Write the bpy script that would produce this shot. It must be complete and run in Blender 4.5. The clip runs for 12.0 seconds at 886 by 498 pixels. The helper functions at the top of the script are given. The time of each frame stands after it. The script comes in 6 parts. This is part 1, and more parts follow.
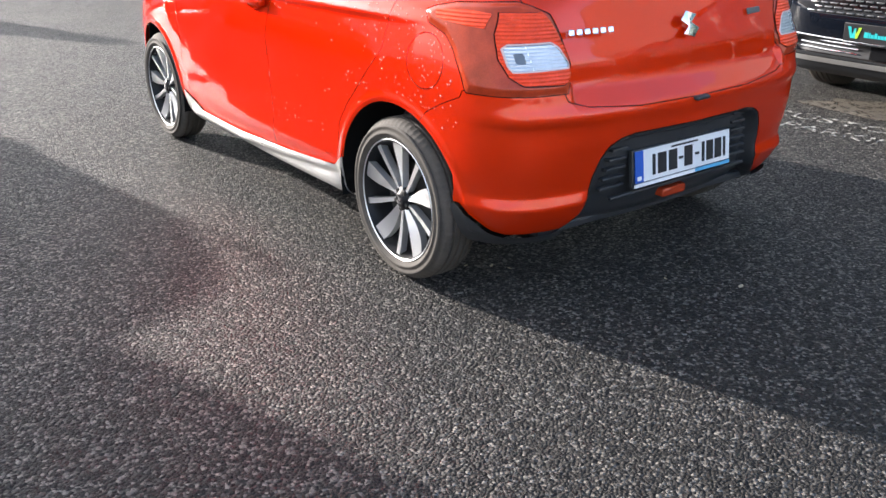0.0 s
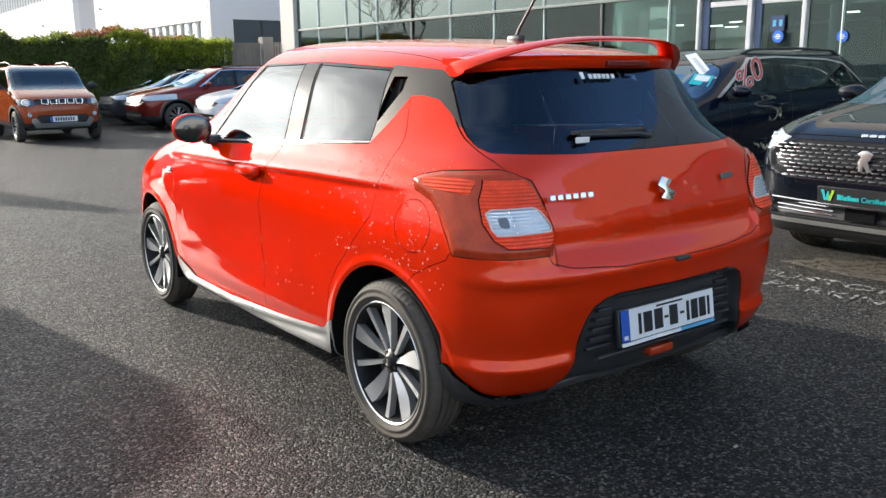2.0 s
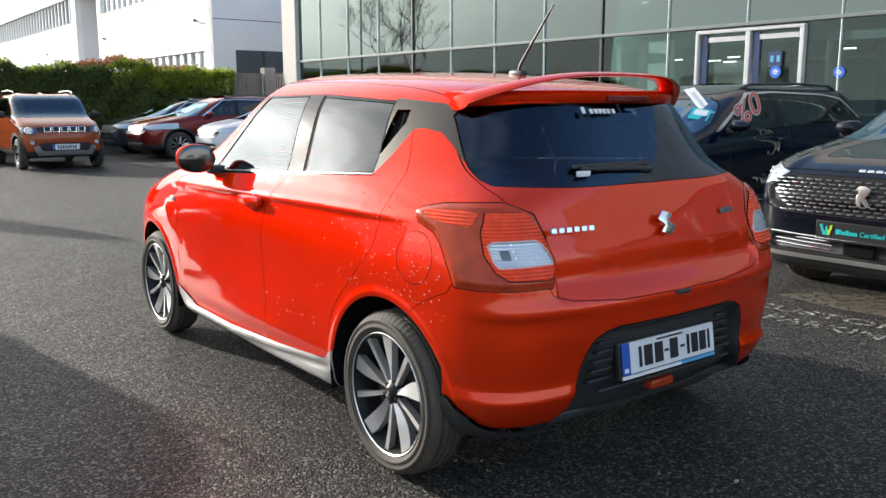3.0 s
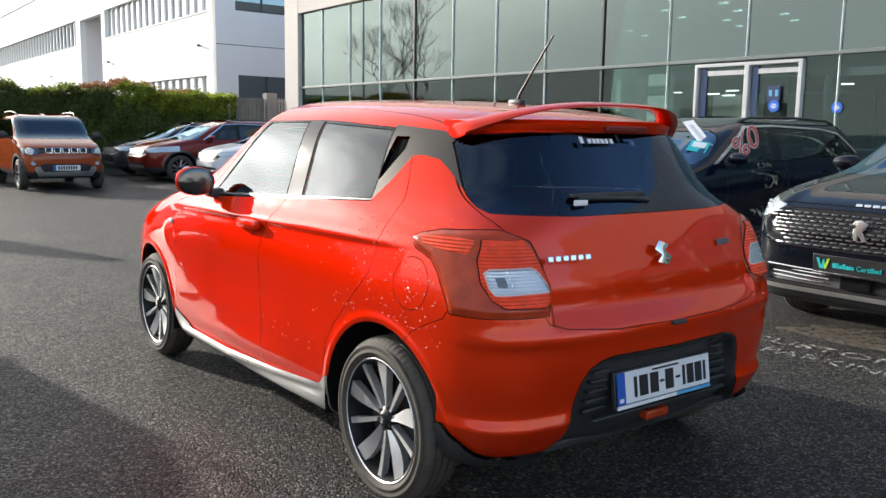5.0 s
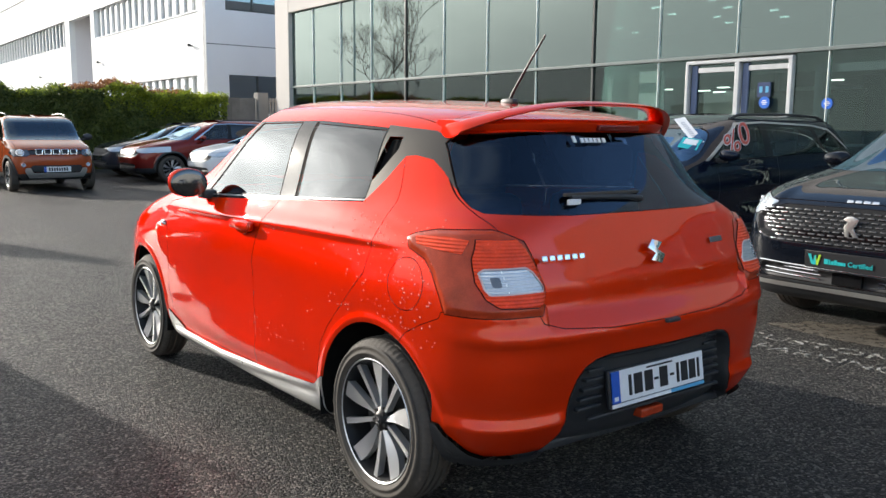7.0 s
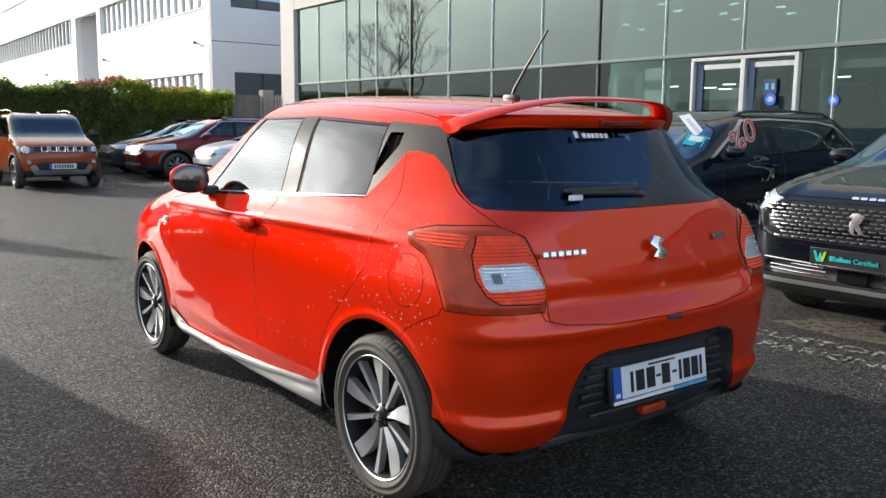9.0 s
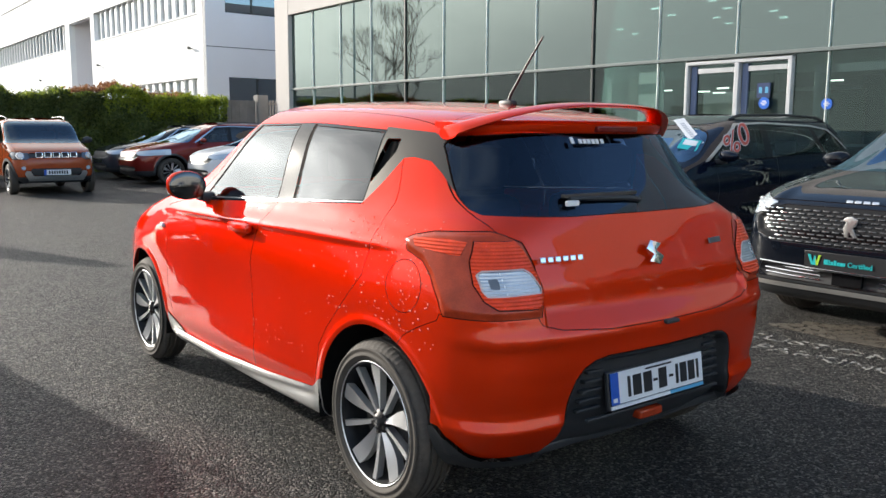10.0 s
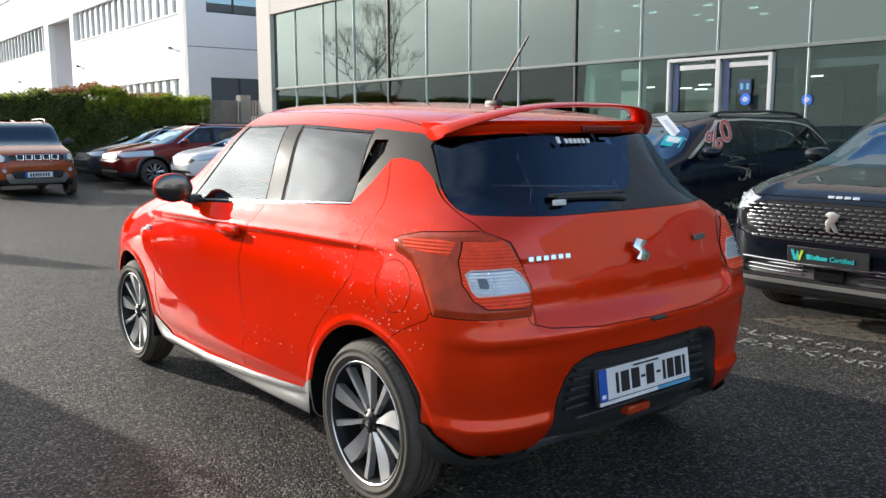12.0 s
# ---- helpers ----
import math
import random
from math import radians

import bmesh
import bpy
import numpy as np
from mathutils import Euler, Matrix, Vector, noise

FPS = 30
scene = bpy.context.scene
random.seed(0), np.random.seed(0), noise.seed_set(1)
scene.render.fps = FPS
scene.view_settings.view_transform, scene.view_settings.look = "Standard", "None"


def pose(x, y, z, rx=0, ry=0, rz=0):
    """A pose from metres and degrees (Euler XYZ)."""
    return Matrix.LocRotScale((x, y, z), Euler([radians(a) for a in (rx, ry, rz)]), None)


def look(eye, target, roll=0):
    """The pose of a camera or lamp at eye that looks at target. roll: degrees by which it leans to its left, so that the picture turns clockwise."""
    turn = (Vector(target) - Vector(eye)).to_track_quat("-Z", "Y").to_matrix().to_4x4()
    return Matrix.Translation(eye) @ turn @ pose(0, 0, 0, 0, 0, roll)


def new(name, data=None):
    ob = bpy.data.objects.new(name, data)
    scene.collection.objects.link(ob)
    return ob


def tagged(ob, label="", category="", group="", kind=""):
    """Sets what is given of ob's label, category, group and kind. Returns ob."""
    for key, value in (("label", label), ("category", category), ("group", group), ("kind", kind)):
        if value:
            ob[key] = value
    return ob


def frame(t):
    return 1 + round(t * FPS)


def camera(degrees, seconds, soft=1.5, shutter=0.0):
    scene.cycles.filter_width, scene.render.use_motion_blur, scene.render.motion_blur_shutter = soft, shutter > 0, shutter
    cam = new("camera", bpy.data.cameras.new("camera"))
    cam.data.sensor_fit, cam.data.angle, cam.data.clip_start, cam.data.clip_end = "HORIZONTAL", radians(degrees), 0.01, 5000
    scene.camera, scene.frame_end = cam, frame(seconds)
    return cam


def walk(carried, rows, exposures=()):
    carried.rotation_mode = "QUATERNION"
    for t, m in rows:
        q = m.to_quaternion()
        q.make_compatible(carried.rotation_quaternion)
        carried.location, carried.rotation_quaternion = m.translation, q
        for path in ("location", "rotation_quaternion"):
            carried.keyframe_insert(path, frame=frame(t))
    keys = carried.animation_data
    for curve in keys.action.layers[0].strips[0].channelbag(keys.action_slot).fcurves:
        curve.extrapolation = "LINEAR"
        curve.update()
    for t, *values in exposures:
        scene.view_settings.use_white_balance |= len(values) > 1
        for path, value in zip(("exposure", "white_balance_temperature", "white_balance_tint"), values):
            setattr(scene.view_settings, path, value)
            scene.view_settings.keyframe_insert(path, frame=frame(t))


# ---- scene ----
cam = camera(55.8, 12.0)
PATH = [
    (0, (-2.418, -2.417, 1.332), (-1.324, -0.937, 0.551), 0.0),
    (0.5, (-2.428, -2.421, 1.333), (-1.304, -0.91, 0.66), 0.4),
    (1, (-2.427, -2.436, 1.338), (-1.272, -0.905, 0.772), 0.0),
    (1.5, (-2.415, -2.442, 1.341), (-1.248, -0.894, 0.851), -1.0),
    (2, (-2.416, -2.441, 1.335), (-1.237, -0.879, 0.922), -0.5),
    (2.5, (-2.431, -2.445, 1.339), (-1.245, -0.879, 0.968), -0.1),
    (3, (-2.433, -2.447, 1.343), (-1.243, -0.876, 1.001), 0.0),
    (5, (-2.432, -2.454, 1.34), (-1.233, -0.877, 1.063), 1.0),
    (5.5, (-2.425, -2.446, 1.338), (-1.224, -0.873, 1.051), 0.9),
    (6, (-2.437, -2.447, 1.351), (-1.229, -0.879, 1.065), 1.0),
    (6.5, (-2.434, -2.449, 1.338), (-1.223, -0.881, 1.061), 0.6),
    (7, (-2.438, -2.453, 1.347), (-1.225, -0.887, 1.066), 0.6),
    (9, (-2.417, -2.452, 1.34), (-1.215, -0.879, 1.053), 0.6),
    (9.5, (-2.43, -2.451, 1.343), (-1.221, -0.883, 1.062), 0.8),
    (10, (-2.429, -2.455, 1.347), (-1.217, -0.888, 1.07), 0.4),
    (10.5, (-2.431, -2.454, 1.347), (-1.212, -0.892, 1.071), 0.0),
    (11, (-2.427, -2.455, 1.348), (-1.204, -0.898, 1.067), 0.1),
    (11.5, (-2.427, -2.457, 1.344), (-1.194, -0.905, 1.074), -0.1),
    (12, (-2.452, -2.461, 1.356), (-1.212, -0.918, 1.075), -0.1),
]
walk(cam, [(t, look(eye, target, roll)) for t, eye, target, roll in PATH],
     [(0.0, 1.15, 6350, 14), (0.5, 0.92, 6350, 13), (1.0, 0.80, 6400, 11), (1.6, 0.68, 6500, 10), (2.2, 0.58, 6500, 10), (3.0, 0.48, 6500, 10), (5.0, 0.36, 6500, 10), (12.0, 0.36, 6500, 10)])

# ---- light ----
SUN_AZ, SUN_EL = radians(-18.0), radians(16.5)
world = bpy.data.worlds.new("winter_sky")
scene.world = world
world.use_nodes = True
wn, wl = world.node_tree.nodes, world.node_tree.links
sky = wn.new("ShaderNodeTexSky")
sky.sky_type = "NISHITA"
sky.sun_disc = False
sky.sun_elevation, sky.sun_rotation = SUN_EL, SUN_AZ
sky.air_density, sky.dust_density = 1.0, 0.6
cl_map = wn.new("ShaderNodeTexCoord")
cl_scale = wn.new("ShaderNodeMapping")
cl_scale.inputs["Scale"].default_value = (1.0, 1.0, 2.6)
cl_noise = wn.new("ShaderNodeTexNoise")
cl_noise.inputs["Scale"].default_value = 2.6
cl_noise.inputs["Detail"].default_value = 7.0
cl_noise.inputs["Roughness"].default_value = 0.55
# Cloud thickens towards the side of the sun and clears away from it
cl_side = wn.new("ShaderNodeVectorMath")
cl_side.operation = "DOT_PRODUCT"
cl_side.inputs[1].default_value = (-0.40, 0.45, 0.02)
cl_add = wn.new("ShaderNodeMath")
cl_add.operation = "ADD"
cl_ramp = wn.new("ShaderNodeValToRGB")
cl_ramp.color_ramp.elements[0].position = 0.58
cl_ramp.color_ramp.elements[1].position = 0.86
cl_mix = wn.new("ShaderNodeMixRGB")
cl_mix.inputs["Color2"].default_value = (3.0, 3.05, 3.1, 1)
wl.new(cl_map.outputs["Generated"], cl_scale.inputs["Vector"])
wl.new(cl_scale.outputs["Vector"], cl_noise.inputs["Vector"])
wl.new(cl_map.outputs["Generated"], cl_side.inputs[0])
wl.new(cl_noise.outputs["Fac"], cl_add.inputs[0])
wl.new(cl_side.outputs["Value"], cl_add.inputs[1])
wl.new(cl_add.outputs[0], cl_ramp.inputs["Fac"])
wl.new(cl_ramp.outputs["Color"], cl_mix.inputs["Fac"])
wl.new(sky.outputs["Color"], cl_mix.inputs["Color1"])
# Bright haze round the sun
sun_dot = wn.new("ShaderNodeVectorMath")
sun_dot.operation = "DOT_PRODUCT"
sun_dot.inputs[1].default_value = Vector((math.sin(SUN_AZ) * math.cos(SUN_EL), math.cos(SUN_AZ) * math.cos(SUN_EL), 2.2 * math.sin(SUN_EL))).normalized()
sun_pos = wn.new("ShaderNodeMath")
sun_pos.operation = "MAXIMUM"
sun_pos.inputs[1].default_value = 0.0
sun_pow = wn.new("ShaderNodeMath")
sun_pow.operation = "POWER"
sun_pow.inputs[1].default_value = 14.0
haze = wn.new("ShaderNodeMixRGB")
haze.blend_type = "ADD"
haze.inputs["Color2"].default_value = (16.5, 15.9, 14.6, 1)
# the haze lies flat along the horizon: wide across, low in height
flat, flat_unit = wn.new("ShaderNodeVectorMath"), wn.new("ShaderNodeVectorMath")
flat.operation, flat_unit.operation = "MULTIPLY", "NORMALIZE"
flat.inputs[1].default_value = (1.0, 1.0, 2.2)
wl.new(cl_map.outputs["Generated"], flat.inputs[0])
wl.new(flat.outputs["Vector"], flat_unit.inputs[0])
wl.new(flat_unit.outputs["Vector"], sun_dot.inputs[0])
wl.new(sun_dot.outputs["Value"], sun_pos.inputs[0])
wl.new(sun_pos.outputs[0], sun_pow.inputs[0])
# broken by the cloud, with a tight bright core
thin = wn.new("ShaderNodeMapRange")
thin.inputs["From Min"].default_value, thin.inputs["From Max"].default_value = 0.36, 0.64
thin.inputs["To Min"].default_value, thin.inputs["To Max"].default_value = 0.5, 1.1
wl.new(cl_noise.outputs["Fac"], thin.inputs["Value"])
veil = wn.new("ShaderNodeMath")
veil.operation = "MULTIPLY"
wl.new(sun_pow.outputs[0], veil.inputs[0])
wl.new(thin.outputs["Result"], veil.inputs[1])
wl.new(veil.outputs[0], haze.inputs["Fac"])
wl.new(cl_mix.outputs["Color"], haze.inputs["Color1"])
core_pow = wn.new("ShaderNodeMath")
core_pow.operation = "POWER"
core_pow.inputs[1].default_value = 500.0
core = wn.new("ShaderNodeMixRGB")
core.blend_type = "ADD"
core.inputs["Color2"].default_value = (14.0, 13.6, 12.8, 1)
wl.new(sun_pos.outputs[0], core_pow.inputs[0])
wl.new(core_pow.outputs[0], core.inputs["Fac"])
wl.new(haze.outputs["Color"], core.inputs["Color1"])
wl.new(core.outputs["Color"], wn["Background"].inputs["Color"])
wn["Background"].inputs["Strength"].default_value = 0.28

sun = new("sun", bpy.data.lights.new("sun", "SUN"))
sun.data.energy, sun.data.angle, sun.data.color = 5.0, radians(0.6), (1.0, 0.93, 0.82)
SUN_DIR = Vector((math.sin(SUN_AZ) * math.cos(SUN_EL), math.cos(SUN_AZ) * math.cos(SUN_EL), math.sin(SUN_EL)))
sun.matrix_world = look(SUN_DIR * 60, (0, 0, 0))


# ---- materials ----
def nodes_of(name):
    m = bpy.data.materials.new(name)
    m.use_nodes = True
    return m, m.node_tree.nodes, m.node_tree.links, m.node_tree.nodes["Principled BSDF"]


def surface(name, color, rough=0.5, metal=0.0, coat=0.0, vary=0.12, scale=6.0, grain=60.0, bump=0.0, rough_vary=0.08, spec=0.5, coat_rough=0.03, bump_dist=0.01):
    """A principled surface whose colour, gloss and relief vary at two scales."""
    m, n, l, b = nodes_of(name)
    tc = n.new("ShaderNodeTexCoord")
    big, small = n.new("ShaderNodeTexNoise"), n.new("ShaderNodeTexNoise")
    for t, s in ((big, scale), (small, grain)):
        t.inputs["Scale"].default_value = s
        t.inputs["Detail"].default_value = 5.0
        l.new(tc.outputs["Object"], t.inputs["Vector"])
    mixn = n.new("ShaderNodeMath")
    mixn.operation = "MULTIPLY_ADD"
    l.new(big.outputs["Fac"], mixn.inputs[0])
    mixn.inputs[1].default_value = 0.6
    half = n.new("ShaderNodeMath")
    half.operation = "MULTIPLY"
    half.inputs[1].default_value = 0.4
    l.new(small.outputs["Fac"], half.inputs[0])
    l.new(half.outputs[0], mixn.inputs[2])
    ramp = n.new("ShaderNodeValToRGB")
    ramp.color_ramp.elements[0].position, ramp.color_ramp.elements[1].position = 0.3, 0.7
    lo = [max(0.0, c * (1 - vary)) for c in color]
    hi = [min(1.0, c * (1 + vary)) for c in color]
    ramp.color_ramp.elements[0].color, ramp.color_ramp.elements[1].color = (*lo, 1), (*hi, 1)
    l.new(mixn.outputs[0], ramp.inputs["Fac"])
    l.new(ramp.outputs["Color"], b.inputs["Base Color"])
    rr = n.new("ShaderNodeMapRange")
    rr.inputs["From Min"].default_value, rr.inputs["From Max"].default_value = 0.3, 0.7
    rr.inputs["To Min"].default_value, rr.inputs["To Max"].default_value = max(0.0, rough - rough_vary), min(1.0, rough + rough_vary)
    l.new(mixn.outputs[0], rr.inputs["Value"])
    l.new(rr.outputs["Result"], b.inputs["Roughness"])
    b.inputs["Metallic"].default_value = metal
    b.inputs["Coat Weight"].default_value = coat
    b.inputs["Coat IOR"].default_value = 1.42
    b.inputs["Coat Roughness"].default_value = coat_rough
    b.inputs["Specular IOR Level"].default_value = spec
    if bump:
        bp = n.new("ShaderNodeBump")
        bp.inputs["Strength"].default_value, bp.inputs["Distance"].default_value = bump, bump_dist
        l.new(small.outputs["Fac"], bp.inputs["Height"])
        l.new(bp.outputs["Normal"], b.inputs["Normal"])
    return m


def car_paint(name, color, flake=0.25, rough=0.32, metal=0.0):
    """Clear-coated paint with fine flake and a faint ripple."""
    m = surface(name, color, rough, metal, 1.0, 0.05, 3.0, 900.0, 0.0, 0.05, spec=0.0, coat_rough=0.015)
    n, l = m.node_tree.nodes, m.node_tree.links
    b = n["Principled BSDF"]
    tc = n.new("ShaderNodeTexCoord")
    fl = n.new("ShaderNodeTexVoronoi")
    fl.inputs["Scale"].default_value = 1400.0
    l.new(tc.outputs["Object"], fl.inputs["Vector"])
    bp = n.new("ShaderNodeBump")
    bp.inputs["Strength"].default_value, bp.inputs["Distance"].default_value = flake * 0.15, 0.0004
    l.new(fl.outputs["Distance"], bp.inputs["Height"])
    l.new(bp.outputs["Normal"], b.inputs["Normal"])
    ripple = n.new("ShaderNodeTexNoise")
    ripple.inputs["Scale"].default_value = 9.0
    ripple.inputs["Detail"].default_value = 1.5
    l.new(tc.outputs["Object"], ripple.inputs["Vector"])
    cb = n.new("ShaderNodeBump")
    cb.inputs["Strength"].default_value, cb.inputs["Distance"].default_value = 0.06, 0.02
    l.new(ripple.outputs["Fac"], cb.inputs["Height"])
    l.new(cb.outputs["Normal"], b.inputs["Coat Normal"])
    return m


def pane_glass(name, tint, gloss=0.0, ior=1.5, wave=0.0, sheen=(1, 1, 1)):
    """A single sheet of glass: tinted transparency under a mirror that grows at grazing angles."""
    m, n, l, b = nodes_of(name)
    n.remove(b)
    tr, gl, mx, fr = n.new("ShaderNodeBsdfTransparent"), n.new("ShaderNodeBsdfGlossy"), n.new("ShaderNodeMixShader"), n.new("ShaderNodeFresnel")
    tr.inputs["Color"].default_value = (*tint, 1)
    gl.inputs["Roughness"].default_value = 0.01
    gl.inputs["Color"].default_value = (*sheen, 1)
    fr.inputs["IOR"].default_value = ior
    add = n.new("ShaderNodeMath")
    add.operation = "ADD"
    add.use_clamp = True
    add.inputs[1].default_value = gloss
    l.new(fr.outputs["Fac"], add.inputs[0])
    l.new(add.outputs[0], mx.inputs["Fac"])
    l.new(tr.outputs[0], mx.inputs[1])
    l.new(gl.outputs[0], mx.inputs[2])
    l.new(mx.outputs[0], n["Material Output"].inputs["Surface"])
    if wave:
        tc, no, bp = n.new("ShaderNodeTexCoord"), n.new("ShaderNodeTexNoise"), n.new("ShaderNodeBump")
        no.inputs["Scale"].default_value = 0.8
        bp.inputs["Strength"].default_value, bp.inputs["Distance"].default_value = wave, 0.05
        l.new(tc.outputs["Object"], no.inputs["Vector"])
        l.new(no.outputs["Fac"], bp.inputs["Height"])
        l.new(bp.outputs["Normal"], gl.inputs["Normal"])
    return m


def glow(name, color, strength):
    m, n, l, b = nodes_of(name)
    b.inputs["Base Color"].default_value = (*color, 1)
    b.inputs["Emission Color"].default_value = (*color, 1)
    b.inputs["Emission Strength"].default_value = strength
    return m


def asphalt():
    m, n, l, b = nodes_of("asphalt")
    tc = n.new("ShaderNodeTexCoord")

    def noise_at(scale, detail=4.0, rough=0.55):
        t = n.new("ShaderNodeTexNoise")
        t.inputs["Scale"].default_value, t.inputs["Detail"].default_value, t.inputs["Roughness"].default_value = scale, detail, rough
        l.new(tc.outputs["Object"], t.inputs["Vector"])
        return t

    chips = n.new("ShaderNodeTexVoronoi")
    chips.inputs["Scale"].default_value = 105.0
    chips.inputs["Randomness"].default_value = 1.0
    l.new(tc.outputs["Object"], chips.inputs["Vector"])
    fine = noise_at(260.0, 3.0)
    patch = noise_at(0.55, 6.0, 0.6)
    stain = noise_at(2.6, 6.0, 0.62)
    chip_col = n.new("ShaderNodeSeparateColor")
    l.new(chips.outputs["Color"], chip_col.inputs["Color"])
    ramp = n.new("ShaderNodeValToRGB")
    e = ramp.color_ramp.elements
    b.inputs["Specular IOR Level"].default_value = 0.18
    e[0].position, e[0].color = 0.0, (0.017, 0.017, 0.018, 1)
    e[1].position, e[1].color = 1.0, (0.27, 0.255, 0.235, 1)
    mid = ramp.color_ramp.elements.new(0.74)
    mid.color = (0.046, 0.044, 0.042, 1)
    l.new(chip_col.outputs["Red"], ramp.inputs["Fac"])
    tone = n.new("ShaderNodeMixRGB")
    tone.blend_type = "MULTIPLY"
    tone.inputs["Fac"].default_value = 1.0
    pr = n.new("ShaderNodeValToRGB")
    pr.color_ramp.elements[0].position, pr.color_ramp.elements[0].color = 0.32, (0.72, 0.73, 0.76, 1)
    pr.color_ramp.elements[1].position, pr.color_ramp.elements[1].color = 0.70, (1.25, 1.20, 1.12, 1)
    both = n.new("ShaderNodeMath")
    both.operation = "MULTIPLY_ADD"
    both.inputs[1].default_value = 0.5
    l.new(patch.outputs["Fac"], both.inputs[0])
    hs = n.new("ShaderNodeMath")
    hs.operation = "MULTIPLY"
    hs.inputs[1].default_value = 0.5
    l.new(stain.outputs["Fac"], hs.inputs[0])
    l.new(hs.outputs[0], both.inputs[2])
    l.new(both.outputs[0], pr.inputs["Fac"])
    l.new(ramp.outputs["Color"], tone.inputs["Color1"])
    l.new(pr.outputs["Color"], tone.inputs["Color2"])
    l.new(tone.outputs["Color"], b.inputs["Base Color"])
    rr = n.new("ShaderNodeMapRange")
    rr.inputs["To Min"].default_value, rr.inputs["To Max"].default_value = 0.34, 0.72
    l.new(chip_col.outputs["Green"], rr.inputs["Value"])
    l.new(rr.outputs["Result"], b.inputs["Roughness"])
    hgt = n.new("ShaderNodeMath")
    hgt.operation = "MULTIPLY_ADD"
    hgt.inputs[1].default_value = -1.0
    l.new(chips.outputs["Distance"], hgt.inputs[0])
    l.new(chip_col.outputs["Blue"], hgt.inputs[2])
    h2 = n.new("ShaderNodeMath")
    h2.operation = "MULTIPLY_ADD"
    h2.inputs[1].default_value = 0.35
    l.new(fine.outputs["Fac"], h2.inputs[0])
    l.new(hgt.outputs[0], h2.inputs[2])
    bp = n.new("ShaderNodeBump")
    bp.inputs["Strength"].default_value, bp.inputs["Distance"].default_value = 1.0, 0.025
    l.new(h2.outputs[0], bp.inputs["Height"])
    l.new(bp.outputs["Normal"], b.inputs["Normal"])
    return m


RED = car_paint("red_pearl_paint", (0.74, 0.034, 0.0012), rough=0.52, metal=0.60)
RED.node_tree.nodes["Principled BSDF"].inputs["Specular Tint"].default_value = (0.90, 0.08, 0.01, 1)
RED.node_tree.nodes["Principled BSDF"].inputs["Coat IOR"].default_value = 1.48
RED.node_tree.nodes["Principled BSDF"].inputs["Coat Weight"].default_value = 1.0
RED.node_tree.nodes["Principled BSDF"].inputs["Coat Roughness"].default_value = 0.02
RED_DULL = car_paint("maroon_red_paint", (0.17, 0.016, 0.012), metal=0.3)
ORANGE = car_paint("orange_paint", (0.34, 0.068, 0.022))
BLACK_PAINT = car_paint("black_blue_paint", (0.006, 0.008, 0.013))
WHITE_PAINT = car_paint("white_paint", (0.75, 0.76, 0.77))
NAVY_PAINT = car_paint("navy_black_paint", (0.006, 0.009, 0.020))
DARK_PAINT = car_paint("dark_grey_paint", (0.03, 0.034, 0.042))
SEAM = surface("panel_gap", (0.012, 0.006, 0.005), 0.8, spec=0.1)
BLACK_PLASTIC = surface("black_plastic", (0.028, 0.030, 0.033), 0.48, grain=300, bump=0.15, bump_dist=0.001)
BLACK_GLOSS = surface("black_gloss_trim", (0.012, 0.012, 0.013), 0.08, spec=0.25, rough_vary=0.01)
GREY_TRIM = surface("gunmetal_grey_trim", (0.070, 0.062, 0.053), 0.42, metal=0.6, coat=0.3, vary=0.04, rough_vary=0.03)
SILVER_TRIM = surface("silver_painted_trim", (0.64, 0.63, 0.61), 0.30, metal=0.75, coat=0.3, vary=0.03, rough_vary=0.03)
CHROME = surface("chrome", (0.82, 0.83, 0.85), 0.10, metal=1.0, rough_vary=0.04)
RIM_SILVER = surface("machined_alloy", (0.78, 0.79, 0.81), 0.30, metal=0.85, vary=0.02, rough_vary=0.02)
RIM_GREY = surface("grey_alloy", (0.16, 0.165, 0.175), 0.35, metal=0.6)
RIM_BLACK = surface("black_alloy", (0.008, 0.008, 0.009), 0.45, spec=0.25)
RUBBER = surface("tyre_rubber", (0.068, 0.058, 0.048), 0.80, grain=180, bump=0.35, bump_dist=0.002, vary=0.35, scale=14)
DISC = surface("brake_disc_steel", (0.035, 0.034, 0.033), 0.5, metal=0.5)
LINER = surface("wheel_arch_felt", (0.008, 0.008, 0.008), 0.95, spec=0.1)
CABIN = surface("dark_cabin_cloth", (0.035, 0.036, 0.04), 0.85, grain=400, bump=0.2, bump_dist=0.001)
GLASS_CLEAR = pane_glass("clear_car_glass", (0.26, 0.30, 0.30), 0.015, sheen=(0.90, 0.96, 1.0))
GLASS_DARK = pane_glass("privacy_glass", (0.05, 0.06, 0.075), 0.04, sheen=(0.92, 0.96, 1.0))
GLASS_FRONT = pane_glass("clear_windscreen_glass", (0.70, 0.76, 0.76), 0.0)
GLASS_REAR = pane_glass("blue_black_rear_glass", (0.24, 0.29, 0.36), 0.015, sheen=(0.50, 0.70, 1.0))
LAMP_RED = surface("red_lamp_lens", (0.90, 0.060, 0.012), 0.22, coat=0.25, spec=0.25, vary=0.2, scale=30, grain=240)
PALE_LENS = surface("pale_lens_rim", (0.60, 0.42, 0.38), 0.2, coat=0.4, vary=0.05)
LAMP_DARK = surface("smoked_red_lamp_lens", (0.40, 0.044, 0.014), 0.14, coat=0.4, spec=0.2, vary=0.25, scale=20, grain=200)
